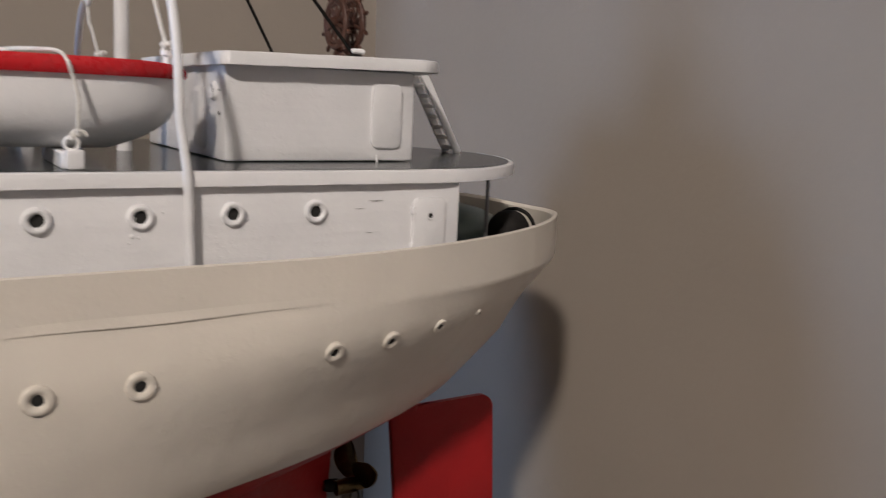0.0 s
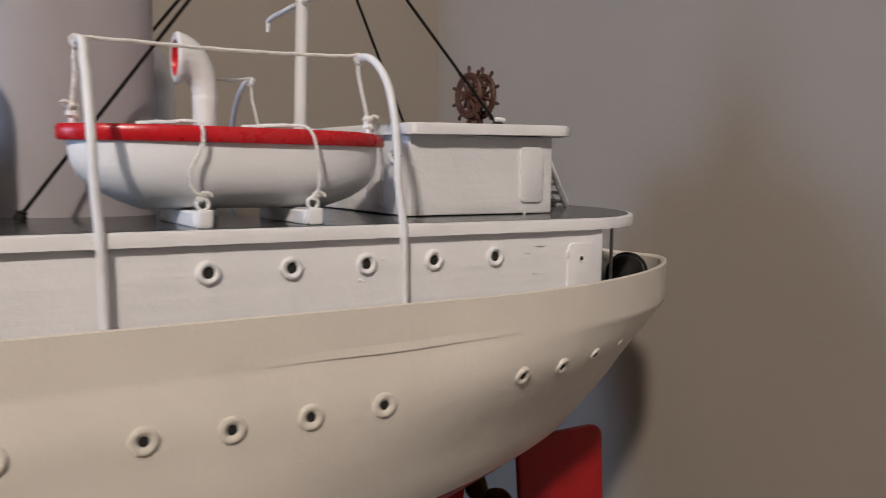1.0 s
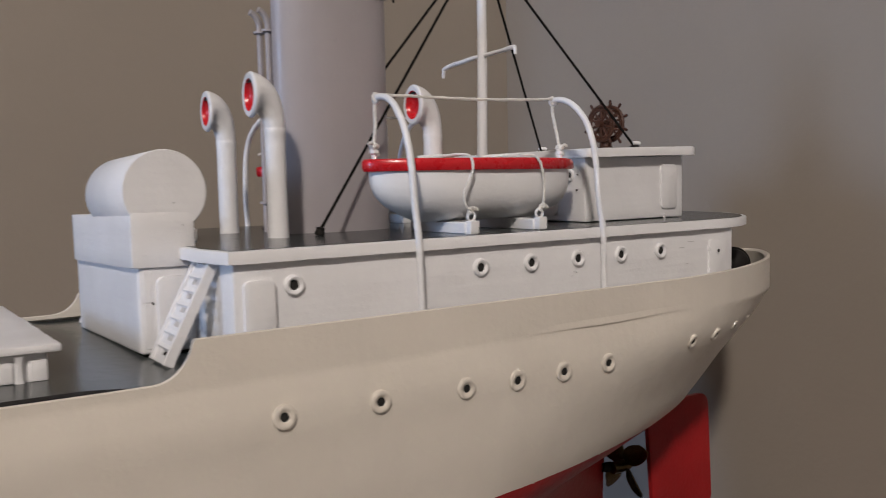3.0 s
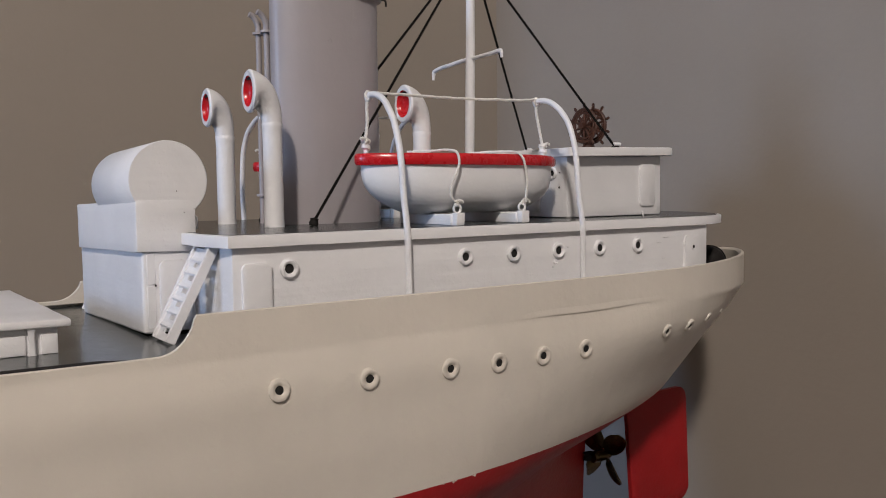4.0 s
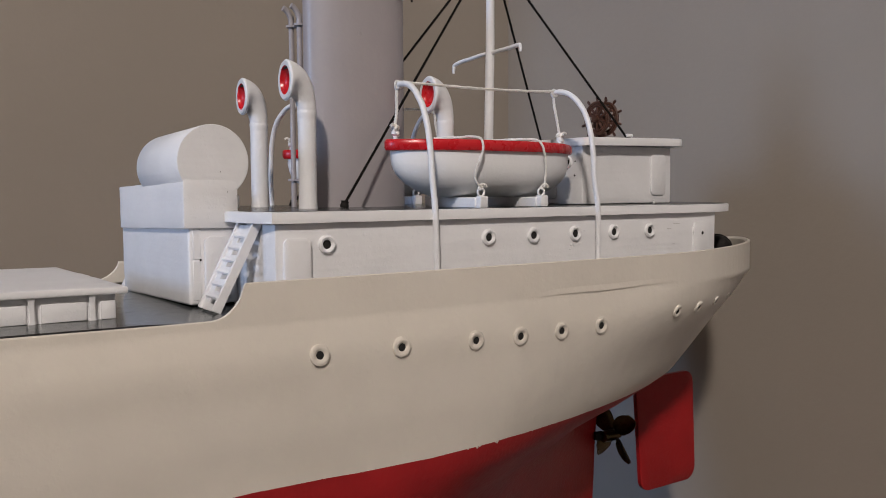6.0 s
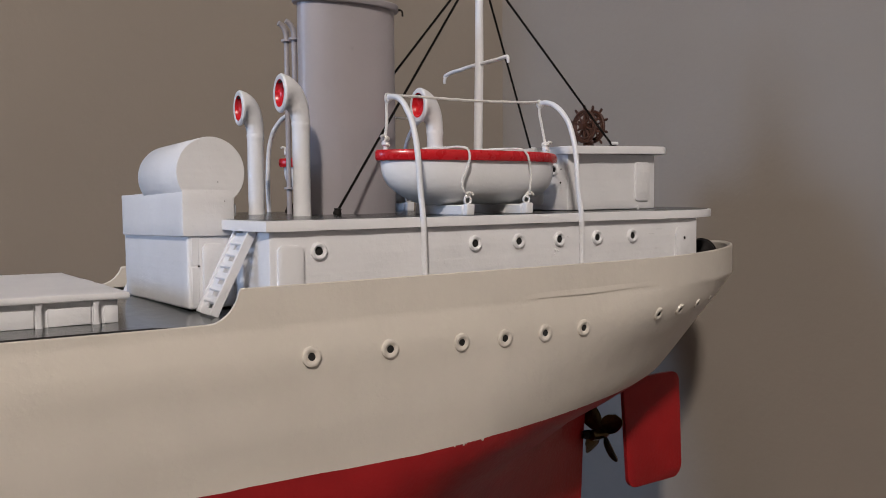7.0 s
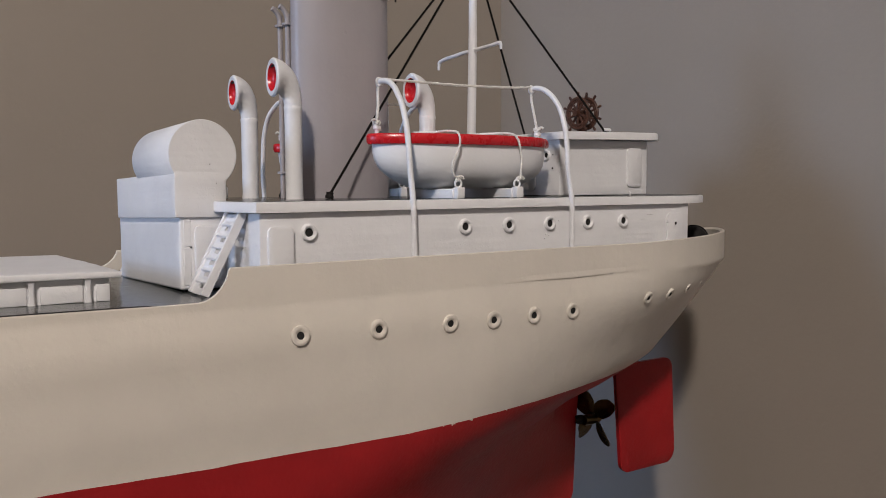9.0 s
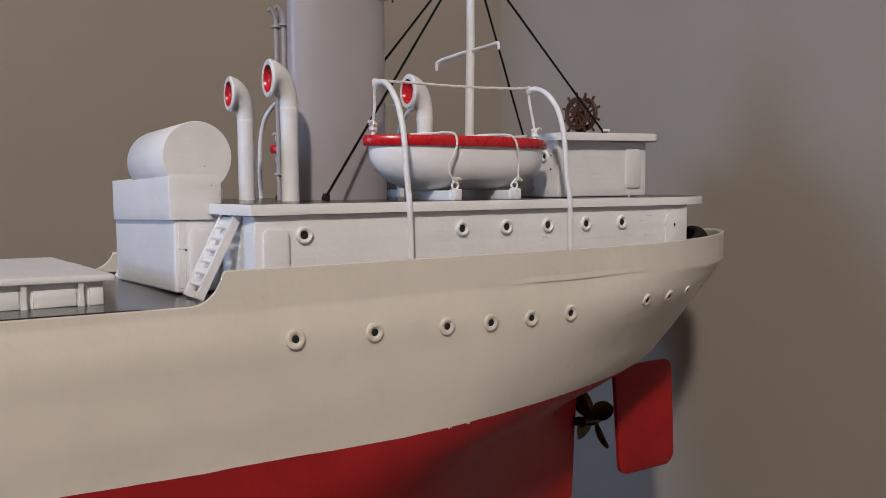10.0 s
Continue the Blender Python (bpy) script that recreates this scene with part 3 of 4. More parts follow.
def ladder(name, foot, head, width_dir, width, steps, rail=1.0, deep=3.2, thick=0.6, backed=False):
    """An inclined ladder: two flat stringers, with each tread a piece of its own."""
    f, h, w = Vector(foot), Vector(head), Vector(width_dir).normalized()
    d = (h - f).normalized()
    n = d.cross(w).normalized()

    def bar(bm, a, b, t1, t2, half1, half2):
        vs = [bm.verts.new(q + s1 * half1 * t1 + s2 * half2 * t2) for q in (a, b) for s1, s2 in ((-1, -1), (1, -1), (1, 1), (-1, 1))]
        for q in ((0, 1, 2, 3), (7, 6, 5, 4), (0, 4, 5, 1), (1, 5, 6, 2), (2, 6, 7, 3), (3, 7, 4, 0)):
            bm.faces.new([vs[i] for i in q])
        return bm

    ob = None
    for s in (-1, 1):
        bm = bar(bmesh.new(), f + s * w * width / 2, h + s * w * width / 2, w, n, rail / 2, deep / 2)
        bmesh.ops.bevel(bm, geom=bm.edges[:], offset=0.2, segments=1, affect="EDGES")
        if ob is None:
            ob = part(name, bm, WHITE, ship, "white inclined ladder between flat stringers", smooth=False)
        else:
            part("stringer", bm, WHITE, ob, smooth=False)
    if backed:          # folded sheet: at each step a sloping ledge over a three-cornered opening
        front = n if n.x < 0 else -n
        face = deep / 2 - 1.5
        side = w if w.y > 0 else -w
        cuts = [(-width / 2 + 0.2, -4.6), (1.6, width / 2 - 0.2)]          # whole strips beside the openings
        for lo, hi in cuts:
            mid = side * (lo + hi) / 2 + front * face
            part("step_board", bar(bmesh.new(), f + mid, h.lerp(f, 0.04) + mid, w, n, (hi - lo) / 2, 0.4), WHITE, ob, smooth=False)
        ends = [0.0] + [0.105 + 0.137 * k + e for k in range(steps) for e in (-0.030, 0.022)] + [0.96]
        for a, b in zip(ends[::2], ends[1::2]):          # the strip between them is cut through at each step
            mid = side * -1.5 + front * face
            part("riser", bar(bmesh.new(), f.lerp(h, a) + mid, f.lerp(h, b) + mid, w, n, 3.1, 0.39), WHITE, ob, smooth=False)
        for k in range(steps):
            c = f.lerp(h, 0.105 + 0.137 * k) + front * (face + 0.5)
            bm = bmesh.new()
            lip = [c + side * (width / 2 - 0.8) + d * 2.6, c - side * (width / 2 - 0.8) + d * 2.6, c - side * (width / 2 - 0.8) + d * 1.3 + front * 0.7, c + side * (width / 2 - 0.8) + d * 1.3 + front * 0.7, c - side * (width / 2 - 0.8) + d * 0.7, c + side * (width / 2 - 0.8) + d * 0.7]
            v = [bm.verts.new(q) for q in lip]
            for q in ((0, 1, 2, 3), (3, 2, 4, 5), (0, 3, 5), (1, 4, 2), (0, 5, 4, 1)):
                bm.faces.new([v[a] for a in q])
            part("tread", bm, WHITE, ob, smooth=False)
        return ob
    for k in range(steps):
        c = f.lerp(h, (k + 0.5) / steps)
        part("tread", bar(bmesh.new(), c - w * width / 2, c + w * width / 2, V(0, 0, 1), V(d.x, d.y, 0).normalized(), thick, deep * 0.5), WHITE, ob, smooth=False)
    return ob


ladder("after_ladder", (150.0, 79.7, 12.6), (130.5, 79.7, 47.0), (0, 1, 0), 9.4, 8, 1.0, 3.4, 0.8)
ladder("fore_ladder", (-164.6, 138.0, -27.0), (-149.0, 138.0, 5.2), (0, 1, 0), 14.0, 6, 1.5, 3.6, 0.6, True)
ladder("fore_ladder", (-166.8, 19.9, -24.0), (-150.6, 18.9, 8.2), (0, 1, 0), 14.2, 6, 1.5, 3.6, 0.6, True)


# ---- winch house with the drum forward of the deckhouse
def winch_house():
    ob = part("winch_house", lean(hand_made(box(-168.5, -148.6, 36, 130.5, -23.9, 6.4, 1.2, 3))), WHITE, ship, "white box-shaped house with a large drum on top")
    root_mat["winch_house"] = WHITE
    # dark block set back under the house, painting the shadow line at its foot
    part("base_shade", lean(box(-166.4, -149.6, 38.5, 128, -25.2, -23.2, 0.2, 1)), DARK, ob)
    part("upper_box", lean(hand_made(box(-170.4, -148.8, 34.6, 126.0, 5.9, 24.8, 0.5, 2))), WHITE, ob)
    r, cx, cz = 14.4, -158.3, 31.6
    part("drum", lean(lathe([(0, 0), (r - 0.3, 0), (r, 0.4), (r, 53.4), (r - 0.3, 53.8), (0, 53.8)], V(cx, 34.66, cz), (0, 1, 0), 64)), WHITE, ob, "large plain white drum")
    for px, pz in ((-155.6, 27.7), (-153.0, 19.9)):
        part("pinhole", lathe([(0.2, -0.3), (0.2, 0.12), (0, 0.14)], V(px, 34.62, pz), (0, -1, 0), 8), HOLE, ob)
    part("door", rounded_plate(-162.6, -151.6, -22.0, 2.6, 36, 1.9, 2.6), WHITE, ob)
    part("pilaster", box(-167.0, -163.8, 35.75, 36.4, -22.2, -6.5, 0.3, 1), WHITE, ob)
    part("pilaster", box(-166.9, -163.7, 35.78, 36.4, -6.2, 5.6, 0.3, 1), WHITE, ob)
    part("hinge", box(-164.2, -163.6, 35.3, 36.2, -6.8, -6.0, 0.2, 1), DARK, ob)
    part("lug", box(-148.9, -147.5, 36, 40, 13.5, 18.5, 0.4, 1), WHITE, ob)
    return ob


winch_house()


# ---- cargo hatch on the fore deck
def hatch():
    ob = part("hatch_coaming", lean(hand_made(box(-330, -201.7, 12.8, 120, -27.0, -14.4, 0.5, 2), 9.0)), WHITE, ship, "white cargo hatch with a flat cover")
    part("hatch_cover", lean(hand_made(box(-334, -198.2, 9.6, 126.5, -14.7, -12.2, 0.6, 2), 6.0, 0.25), 0.015), WHITE, ob)
    for x in (-209.4, -227.9, -246.4, -264.9, -283.4):
        # upright rib, swelling at its head and foot
        bm = bmesh.new()
        rows = []
        for z, w, d in ((-23.3, 1.2, 0.0), (-21.0, 0.9, 0.0), (-18.0, 0.8, 0.0), (-15.8, 0.95, 0.2), (-14.1, 1.5, 0.6)):
            rows.append([bm.verts.new(q) for q in ((x - w, 13.2, z), (x - w, 11.0 - d, z), (x + w, 11.0 - d, z), (x + w, 13.2, z))])
        for r1, r2 in zip(rows, rows[1:]):
            for k in range(4):
                bm.faces.new((r1[k], r1[(k + 1) % 4], r2[(k + 1) % 4], r2[k]))
        bm.faces.new(rows[0])
        bm.faces.new(rows[-1])
        bmesh.ops.bevel(bm, geom=bm.edges[:], offset=0.25, segments=2, affect="EDGES")
        part("stiffener", lean(bm, 0), WHITE, ob)
    for x0, x1 in ((-206.4, -201.8), (-225.0, -211.0), (-243.5, -229.4), (-262.0, -247.9)):
        part("panel", lean(hand_made(box(x0, x1, 11.9, 13.2, -22.9, -16.6, 0.4, 2), 4.0, 0.2), 0), WHITE, ob)
    return ob


hatch()


# ---- funnel
def funnel():
    xc, a, b, n = -71.7, 26.5, 12.0, 2.08

    def ring(k, z, grow=0.0):
        out = []
        for i in range(72):
            w = 2 * math.pi * i / 72
            c, s = math.cos(w), math.sin(w)
            out.append((xc + (a * k + grow) * math.copysign(abs(c) ** (2 / n), c), YC + (b * k + grow) * math.copysign(abs(s) ** (2 / n), s), z))
        return out

    def loft(rows):
        bm = bmesh.new()
        vs = [[bm.verts.new(p) for p in r] for r in rows]
        for r1, r2 in zip(vs, vs[1:]):
            for i in range(72):
                bm.faces.new((r1[i], r1[(i + 1) % 72], r2[(i + 1) % 72], r2[i]))
        return bm

    ob = part("funnel", loft([ring(1, 12), ring(1, 60), ring(1, 112), ring(1, 116)]), LILAC, ship, "tall lilac-grey oval funnel with a lipped cap")
    part("cap_rim", loft([ring(1, 114.6, 0.0), ring(1, 114.8, 2.0), ring(1, 115.4, 2.4), ring(1, 117.6, 2.4), ring(1, 118.2, 1.9), ring(1, 118.2, -1.2), ring(1, 106, -1.2)]), LILAC, ob)
    for sx, sz, sr in ((-75.4, 93.4, 1.0), (-63.2, 105.2, 0.8)):          # scuffed paint
        sy = YC - b * (1 - abs((sx - xc) / a) ** n) ** (1 / n)
        part("paint_scuff", lathe([(sr, -0.1), (sr * 0.9, 0.06), (sr * 0.4, 0.16), (0, 0.1)], V(sx, sy, sz), (0, -1, 0), 9), LILAC, ob)
    part("wire_hook", tube(spline([V(-47, 72, 115.6), V(-44.6, 71, 115.9), V(-43.2, 70.5, 115.2), V(-43.0, 70.4, 112.8)], 5), 0.5, 8), DARK, ob)
    # steam pipes up the fore side
    for i, y in enumerate((86.0, 93.0)):
        x = -96.4 - 0.8 * i
        line = spline([V(x, y, 12.5), V(x, y, 60), V(x, y, 100), V(x - 0.25, y, 102.2), V(x - 1.1, y, 104.4), V(x - 2.6, y, 106.2), V(x - 4.2, y, 107.0)], 8)
        part("steam_pipe", tube(line, 1.3, 12), LILAC, ob)
        for z in (25.5, 98.6):
            part("pipe_collar", lathe([(1.4, -0.6), (2.6, -0.5), (2.6, 0.5), (1.4, 0.6)], V(x, y, z), (0, 0, 1), 16), LILAC, ob)
    for z in (25.5, 98.6):
        part("pipe_bracket", tube([V(-97.2, 93, z), V(-96.4, 86, z), V(-93.5, 81, z)], 0.7, 6), LILAC, ob)
    return ob


funnel()


# ---- cowl ventilators
def ventilator(x, y, joint, reach=7.0, stout=4.1, scale=1.0):
    post = part("ventilator", lathe([(0, 12.0), (stout + 0.2, 12.0), (stout + 0.1, 13.0)] + [(stout + 0.14 * noise.noise(V(x, y, 0.35 * z)), z) for z in range(16, int(joint) - 3, 3)] + [(stout + 0.1, joint - 2.0), (stout + 0.3, joint - 0.5), (stout + 0.1, joint), (0, joint)], V(x, y, 0), (0, 0, 1), 28), WHITE, ship, "white cowl ventilator with a red mouth")
    bm = bmesh.new()
    seg = 32
    turn = Matrix.Translation((x, y, 0)) @ Matrix.Rotation(radians(-5.5), 4, "Z") @ Matrix.Translation((-x, -y, 0))

    def cowl_ring(t, r, extra=0.0):
        a = t * math.pi / 2
        c = V(x - reach * (1 - math.cos(a)) * scale, y, joint + 12.6 * math.sin(a) * scale)
        d = V(-reach * math.sin(a), 0, 12.6 * math.cos(a)).normalized()
        if t >= 0.999:
            d = V(-1, 0, 0)
        c = c + d * extra
        m = V(0, 1, 0)
        n = d.cross(m)
        return [bm.verts.new(turn @ (c + r * scale * (math.cos(2 * math.pi * k / seg) * n + math.sin(2 * math.pi * k / seg) * m))) for k in range(seg)]

    rows, idx = [], []
    for k in range(13):
        t = k / 12
        rows.append(cowl_ring(t, stout + 0.05 + (8.6 - stout) * t**1.7))
        idx.append(0)
    rows.append(cowl_ring(1, 8.75, 0.8))
    idx.append(0)
    rows.append(cowl_ring(1, 8.1, 1.5))
    idx.append(0)
    rows.append(cowl_ring(1, 6.2, 1.35))
    idx.append(0)
    for r, deep in ((5.8, 0.6), (5.6, 0.0), (4.8, -0.9), (3.4, -1.5), (1.6, -1.8), (0.3, -1.85)):
        rows.append(cowl_ring(1, r, deep))
        idx.append(1)
    for i, (r1, r2) in enumerate(zip(rows, rows[1:])):
        for k in range(seg):
            f = bm.faces.new((r1[k], r1[(k + 1) % seg], r2[(k + 1) % seg], r2[k]))
            f.material_index = idx[i + 1]
    f = bm.faces.new(rows[-1])
    f.material_index = 1
    cowl = part("cowl", bm, [WHITE, GLOSSRED], post, "white cowl with glossy red inside")
    # black slit left open over the red dish
    mx, mz = x - reach * scale, joint + 12.6 * scale
    bm = bmesh.new()
    vs = []
    for k in range(13):
        u = k / 12 * 2 - 1
        vs.append(bm.verts.new((mx - 0.9, y + 3.4 * u, mz + 5.7 * math.sqrt(1 - (0.55 * u) ** 2))))
    for k in range(11, 0, -1):
        u = k / 12 * 2 - 1
        vs.append(bm.verts.new((mx - 0.6, y + 3.4 * u, mz + 4.75 - 0.15 * (1 - u * u))))
    bm.faces.new(vs)
    bmesh.ops.solidify(bm, geom=bm.faces[:], thickness=0.3)
    bm.transform(turn)
    part("air_slit", bm, HOLE, cowl, "black slit")
    return post


ventilator(-110.1, 51.5, 54.9, 8.4, 4.0)
ventilator(-111.1, 101.5, 52.6)
ventilator(-33.4, 56.0, 54.0, 8.4)
ventilator(-36.0, 98.0, 55.5)


# ---- mast with its small yard
def mast():
    top = 150.0
    ob = part("mast", tube([V(12.8, 80, 12.3), V(12.5, 80.2, 40), V(12.8, 80, 60), V(13.3, 79.5, 100), V(13.2, 79, top), V(13.2, 79, top + 14)], [2.6, 2.55, 2.5, 2.4, 2.1, 1.2], 16), WHITE, ship, "white wooden mast with a thin bent yard")
    line = spline([V(11.0, 110.5, 87.0), V(11.2, 110.0, 90.0), V(11.6, 107, 92.0), V(13, 80, 94.2), V(14.2, 59, 95.4), V(14.5, 56.2, 94.8), V(14.6, 55.6, 92.0)], 8)
    girth = [0.7 + 0.4 * min(1.0, k / 14, (len(line) - 1 - k) / 14) for k in range(len(line))]
    part("yard", tube([q + 0.5 * noise.noise_vector(q * 0.09) for q in line], girth, 10), WHITE, ob)
    return ob


mast()


# ---- davits, falls and lifeboats
def davit(knots, side, drop):
    """A bent-wire davit; knots: its place along the ship at several heights; drop: how far its head hangs below the usual."""
    def at(y, z):
        for (za, xa), (zb, xb) in zip(knots, knots[1:]):
            if z <= zb:
                x = xa + (xb - xa) * max(0.0, (z - za) / (zb - za))
                break
        return V(x, YC + side * (YC - y), z - drop * max(0.0, (z - 30) / 38))

    line = spline([at(-2.9, -24), at(-3.0, -8), at(-3.2, 11), at(-2.4, 25), at(-1.6, 35), at(-0.3, 44), at(1.6, 50.5), at(4.2, 56), at(7.4, 60), at(11.4, 63.6), at(17, 66.6), at(23, 67.6), at(26, 66.2)], 6)
    ob = part("davit", tube(line, [1.3] * (len(line) - 8) + [1.27] * 4 + [1.18] * 4, 12), WHITE, ship, "white bent-wire boat davit")
    part("davit_eye", lathe([(0.6, -0.9), (2.0, -0.6), (2.2, 0), (2.0, 0.6), (0.6, 0.9)], at(25.5, 67.0), (1, 0, 0), 14), WHITE, ob)
    return ob


for s in (-1, 1):
    davit([(-24, -79.2), (10, -80.3), (25, -81.3), (50, -81.6), (60, -81.2), (64, -80.4), (68, -79.6)], s, 2.2)
    davit([(-24, 12.8), (10, 12.0), (25, 10.3), (50, 10.2), (60, 10.4), (68, 10.4)], s, 0.0)


def lifeboat(side):
    cy = YC + side * (YC - 25.2)
    x0, x1, bw, zb, zt = -84.0, 17.6, 18.0, 17.0, 37.8
    t = thing("lifeboat", ((x0 + x1) / 2, cy, 16.8), "white model lifeboat with a red gunwale, lashed on chocks", "lifeboat", "lifeboats on the boat deck")

    def half(x, z):
        k = (z - zb) / (zt - zb)
        # ends curve in towards the keel
        e0, e1 = x0 + 0.8 + 21 * (1 - k) ** 3.0, x1 - 0.8 - 20 * (1 - k) ** 3.8
        u = (x - (e0 + e1) / 2) / ((e1 - e0) / 2)
        u = max(-1, min(1, u))
        return bw * (1 - abs(u) ** 2.8) ** 0.6 * (max(0.0, 1 - (1 - k) ** 3.4)) ** 0.5, e0, e1

    bm = bmesh.new()
    rows = []
    levels = [zb + (zt - zb) * (k / 14) ** 1.6 for k in range(15)]
    for sgn in (-1, 1):
        rows = []
        for z in levels:
            _, e0, e1 = half(0, z)
            row = []
            for k in range(41):
                x = (e0 + e1) / 2 - math.cos(math.pi * k / 40) * (e1 - e0) / 2
                row.append(bm.verts.new((x, cy + sgn * half(x, z)[0], z)))
            rows.append(row)
        for r1, r2 in zip(rows, rows[1:]):
            for k in range(40):
                bm.faces.new((r1[k], r1[k + 1], r2[k + 1], r2[k]))
    bmesh.ops.remove_doubles(bm, verts=bm.verts, dist=0.02)
    part("boat_hull", bm, SMOOTH_WHITE, t)
    # gunwale: a red rounded rail round the top
    bm = bmesh.new()
    prof = [(-1.2, -0.6), (1.6, -0.5), (2.2, 0.6), (2.2, 3.2), (1.6, 4.1), (-0.8, 4.2), (-2.2, 3.6), (-2.4, -0.2)]
    loop = []
    for k in range(96):
        w = 2 * math.pi * k / 96
        c, s = math.cos(w), math.sin(w)
        u = math.copysign(abs(c) ** 0.85, c)
        loop.append(V((x0 + x1) / 2 + (x1 - x0) / 2 * u, cy + bw * math.copysign((1 - abs(u) ** 2.6) ** 0.67, s), zt))
    rings = []
    for k in range(96):
        d = (loop[(k + 1) % 96] - loop[k - 1]).normalized()
        n = V(d.y, -d.x, 0)
        low = 1 - 0.38 * max(0.0, (loop[k].x - (x0 + x1) / 2) / ((x1 - x0) / 2)) ** 9          # thins out to the after stem
        rings.append([bm.verts.new(loop[k] + n * px + V(0, 0, -0.6 + (pz + 0.6) * low)) for px, pz in prof])
    for k in range(96):
        r1, r2 = rings[k], rings[(k + 1) % 96]
        for j in range(len(prof)):
            bm.faces.new((r1[j], r1[(j + 1) % len(prof)], r2[(j + 1) % len(prof)], r2[j]))
    part("gunwale", bm, GLOSSRED, t, "glossy red gunwale")
    bm = bmesh.new()
    bm.faces.new([bm.verts.new(q + V(0, 0, 3.2)) for q in loop])
    part("cover", bm, WHITE, t, smooth=False)
    for x in (x0 + 2.6, x1 - 3.6):
        part("lifting_post", lathe([(1.0, 40.5), (1.0, 43.5), (1.8, 44.2), (1.8, 45.4), (0, 46)], V(x, cy, 0), (0, 0, 1), 12), WHITE, t)
    for x in (-53.2, -18.6):
        chock(x, cy, side)
    lashings(cy, side, x0, x1, bw, half)
    return t


def chock(x, cy, side):
    near, far = cy + side * 19.5, cy - side * 19.5
    a, b = sorted((cy + side * 18.5, cy - side * 18.5))
    ob = part("boat_chock", box(x + 0.4, x + 5.0, a, b, 12.4, 17.0, 0.4, 1), WHITE, ship, "white boat chock with an eye")
    for e in (near, far):
        s = 1 if e == near else -1
        part("eye_block", hand_made(box(x + 1.2, x + 5.6, e - 2.0, e + 2.0, 12.4, 17.6, 0.5, 2), 1.2, 0.3), WHITE, ob)
        ring = [V(x + 2.9, e, 19.2) + 1.75 * V(math.cos(a), 0, math.sin(a)) for a in (2 * math.pi * k / 18 for k in range(19))]
        part("eye", tube(ring, 0.55, 8, caps=False), WHITE, ob)


def lashings(cy, side, x0, x1, bw, half):
    def out(y):
        return cy + side * y

    for x in (-53.2, -18.6):
        e = x + 3.2
        t = thing("lashing_rope", (e, out(19.5), 20), "white cotton lashing tied over the lifeboat's gunwale", "rope", "lifeboat lashings")
        if x < -40:
            rise = [V(e - 0.4, out(19.6), 21.4), V(e - 3.2, out(20.2), 23.6), V(e - 4.4, out(20.6), 27.5), V(e - 2.6, out(20.9), 32), V(e - 0.4, out(21.2), 37), V(e - 0.4, out(21.0), 40.8), V(e - 1.6, out(19.0), 42.9), V(e - 8, out(13), 43.0), V(e - 15, out(5), 42.6)]
        else:
            rise = [V(e + 0.8, out(19.8), 21.2), V(e + 1.4, out(20.6), 25), V(e + 1.5, out(20.9), 30), V(e + 0.2, out(21.2), 37), V(e - 0.9, out(21.0), 40.6), V(e - 3.0, out(18.8), 42.9), V(e - 10, out(12), 43.0), V(e - 17, out(4), 42.5)]
        part("strand", rope(rise, 0.56, wobble=0.3), TWINE, t)
        knot = [V(rise[0].x + 1.1 * math.cos(a) * (1 + 0.08 * a), out(20.0 + 0.6 * math.sin(2.3 * a)), 21.6 + 1.1 * math.sin(1.3 * a)) for a in (k * 0.9 for k in range(8))]
        part("knot", rope(knot, 0.6), TWINE, t)
        tail = [rise[0] + V(0.6, 0, 0), rise[0] + V(2.0, side * 0.5, 1.2), rise[0] + V(2.6, side * 0.6, 0.0)]
        part("loose_end", rope(tail, 0.5), TWINE, t)
    t = thing("boat_fall_rope", (-33, out(0), 66), "white cotton line strung between the davit heads and the lifeboat", "rope", "lifeboat falls")
    part("span", rope([V(-79.4, out(1.0), 66.4), V(-66, out(0.9), 66.4), V(-33, out(0.6), 66.4), V(0, out(0.4), 67.4), V(10.4, out(0), 68.6)], 0.65, wobble=0.25), TWINE, t)
    for xa, xb, k in ((-79.8, x0 + 2.6, 1), (10.2, x1 - 3.6, -1)):
        part("fall", rope([V(xa, out(-0.4), 67 - k), V(xa - 0.5 * k, out(-0.4), 60), V(xa * 0.4 + xb * 0.6, out(-0.1), 53), V(xb, out(0), 47), V(xb + 0.4, out(0.2), 44.5)], 0.7, wobble=0.25), TWINE, t)
        lump = [V(xb + 1.25 * math.cos(a) * (0.8 + 0.3 * math.sin(3.1 * a)), out(1.25 * math.sin(1.4 * a)), 45.6 + 1.9 * math.sin(0.63 * a + 0.4)) for a in (i * 0.55 for i in range(26))]
        tail = [V(xb, out(0.6), 47.2), V(xb - 1.8 * k, out(1.0), 48.2), V(xb - 3.2 * k, out(1.2), 47.6)]
        part("loose_end", rope(tail, 0.6), TWINE, t)
        part("knot", rope(lump, 0.75), TWINE, t)
        lump = [V(xa + 1.6 * math.cos(a), out(-0.6 + 0.25 * a), 66.3 - k + 1.7 * math.sin(a)) for a in (i * 0.7 for i in range(10))]
        part("knot", rope(lump, 0.5), TWINE, t)


for s in (-1, 1):
    lifeboat(s)


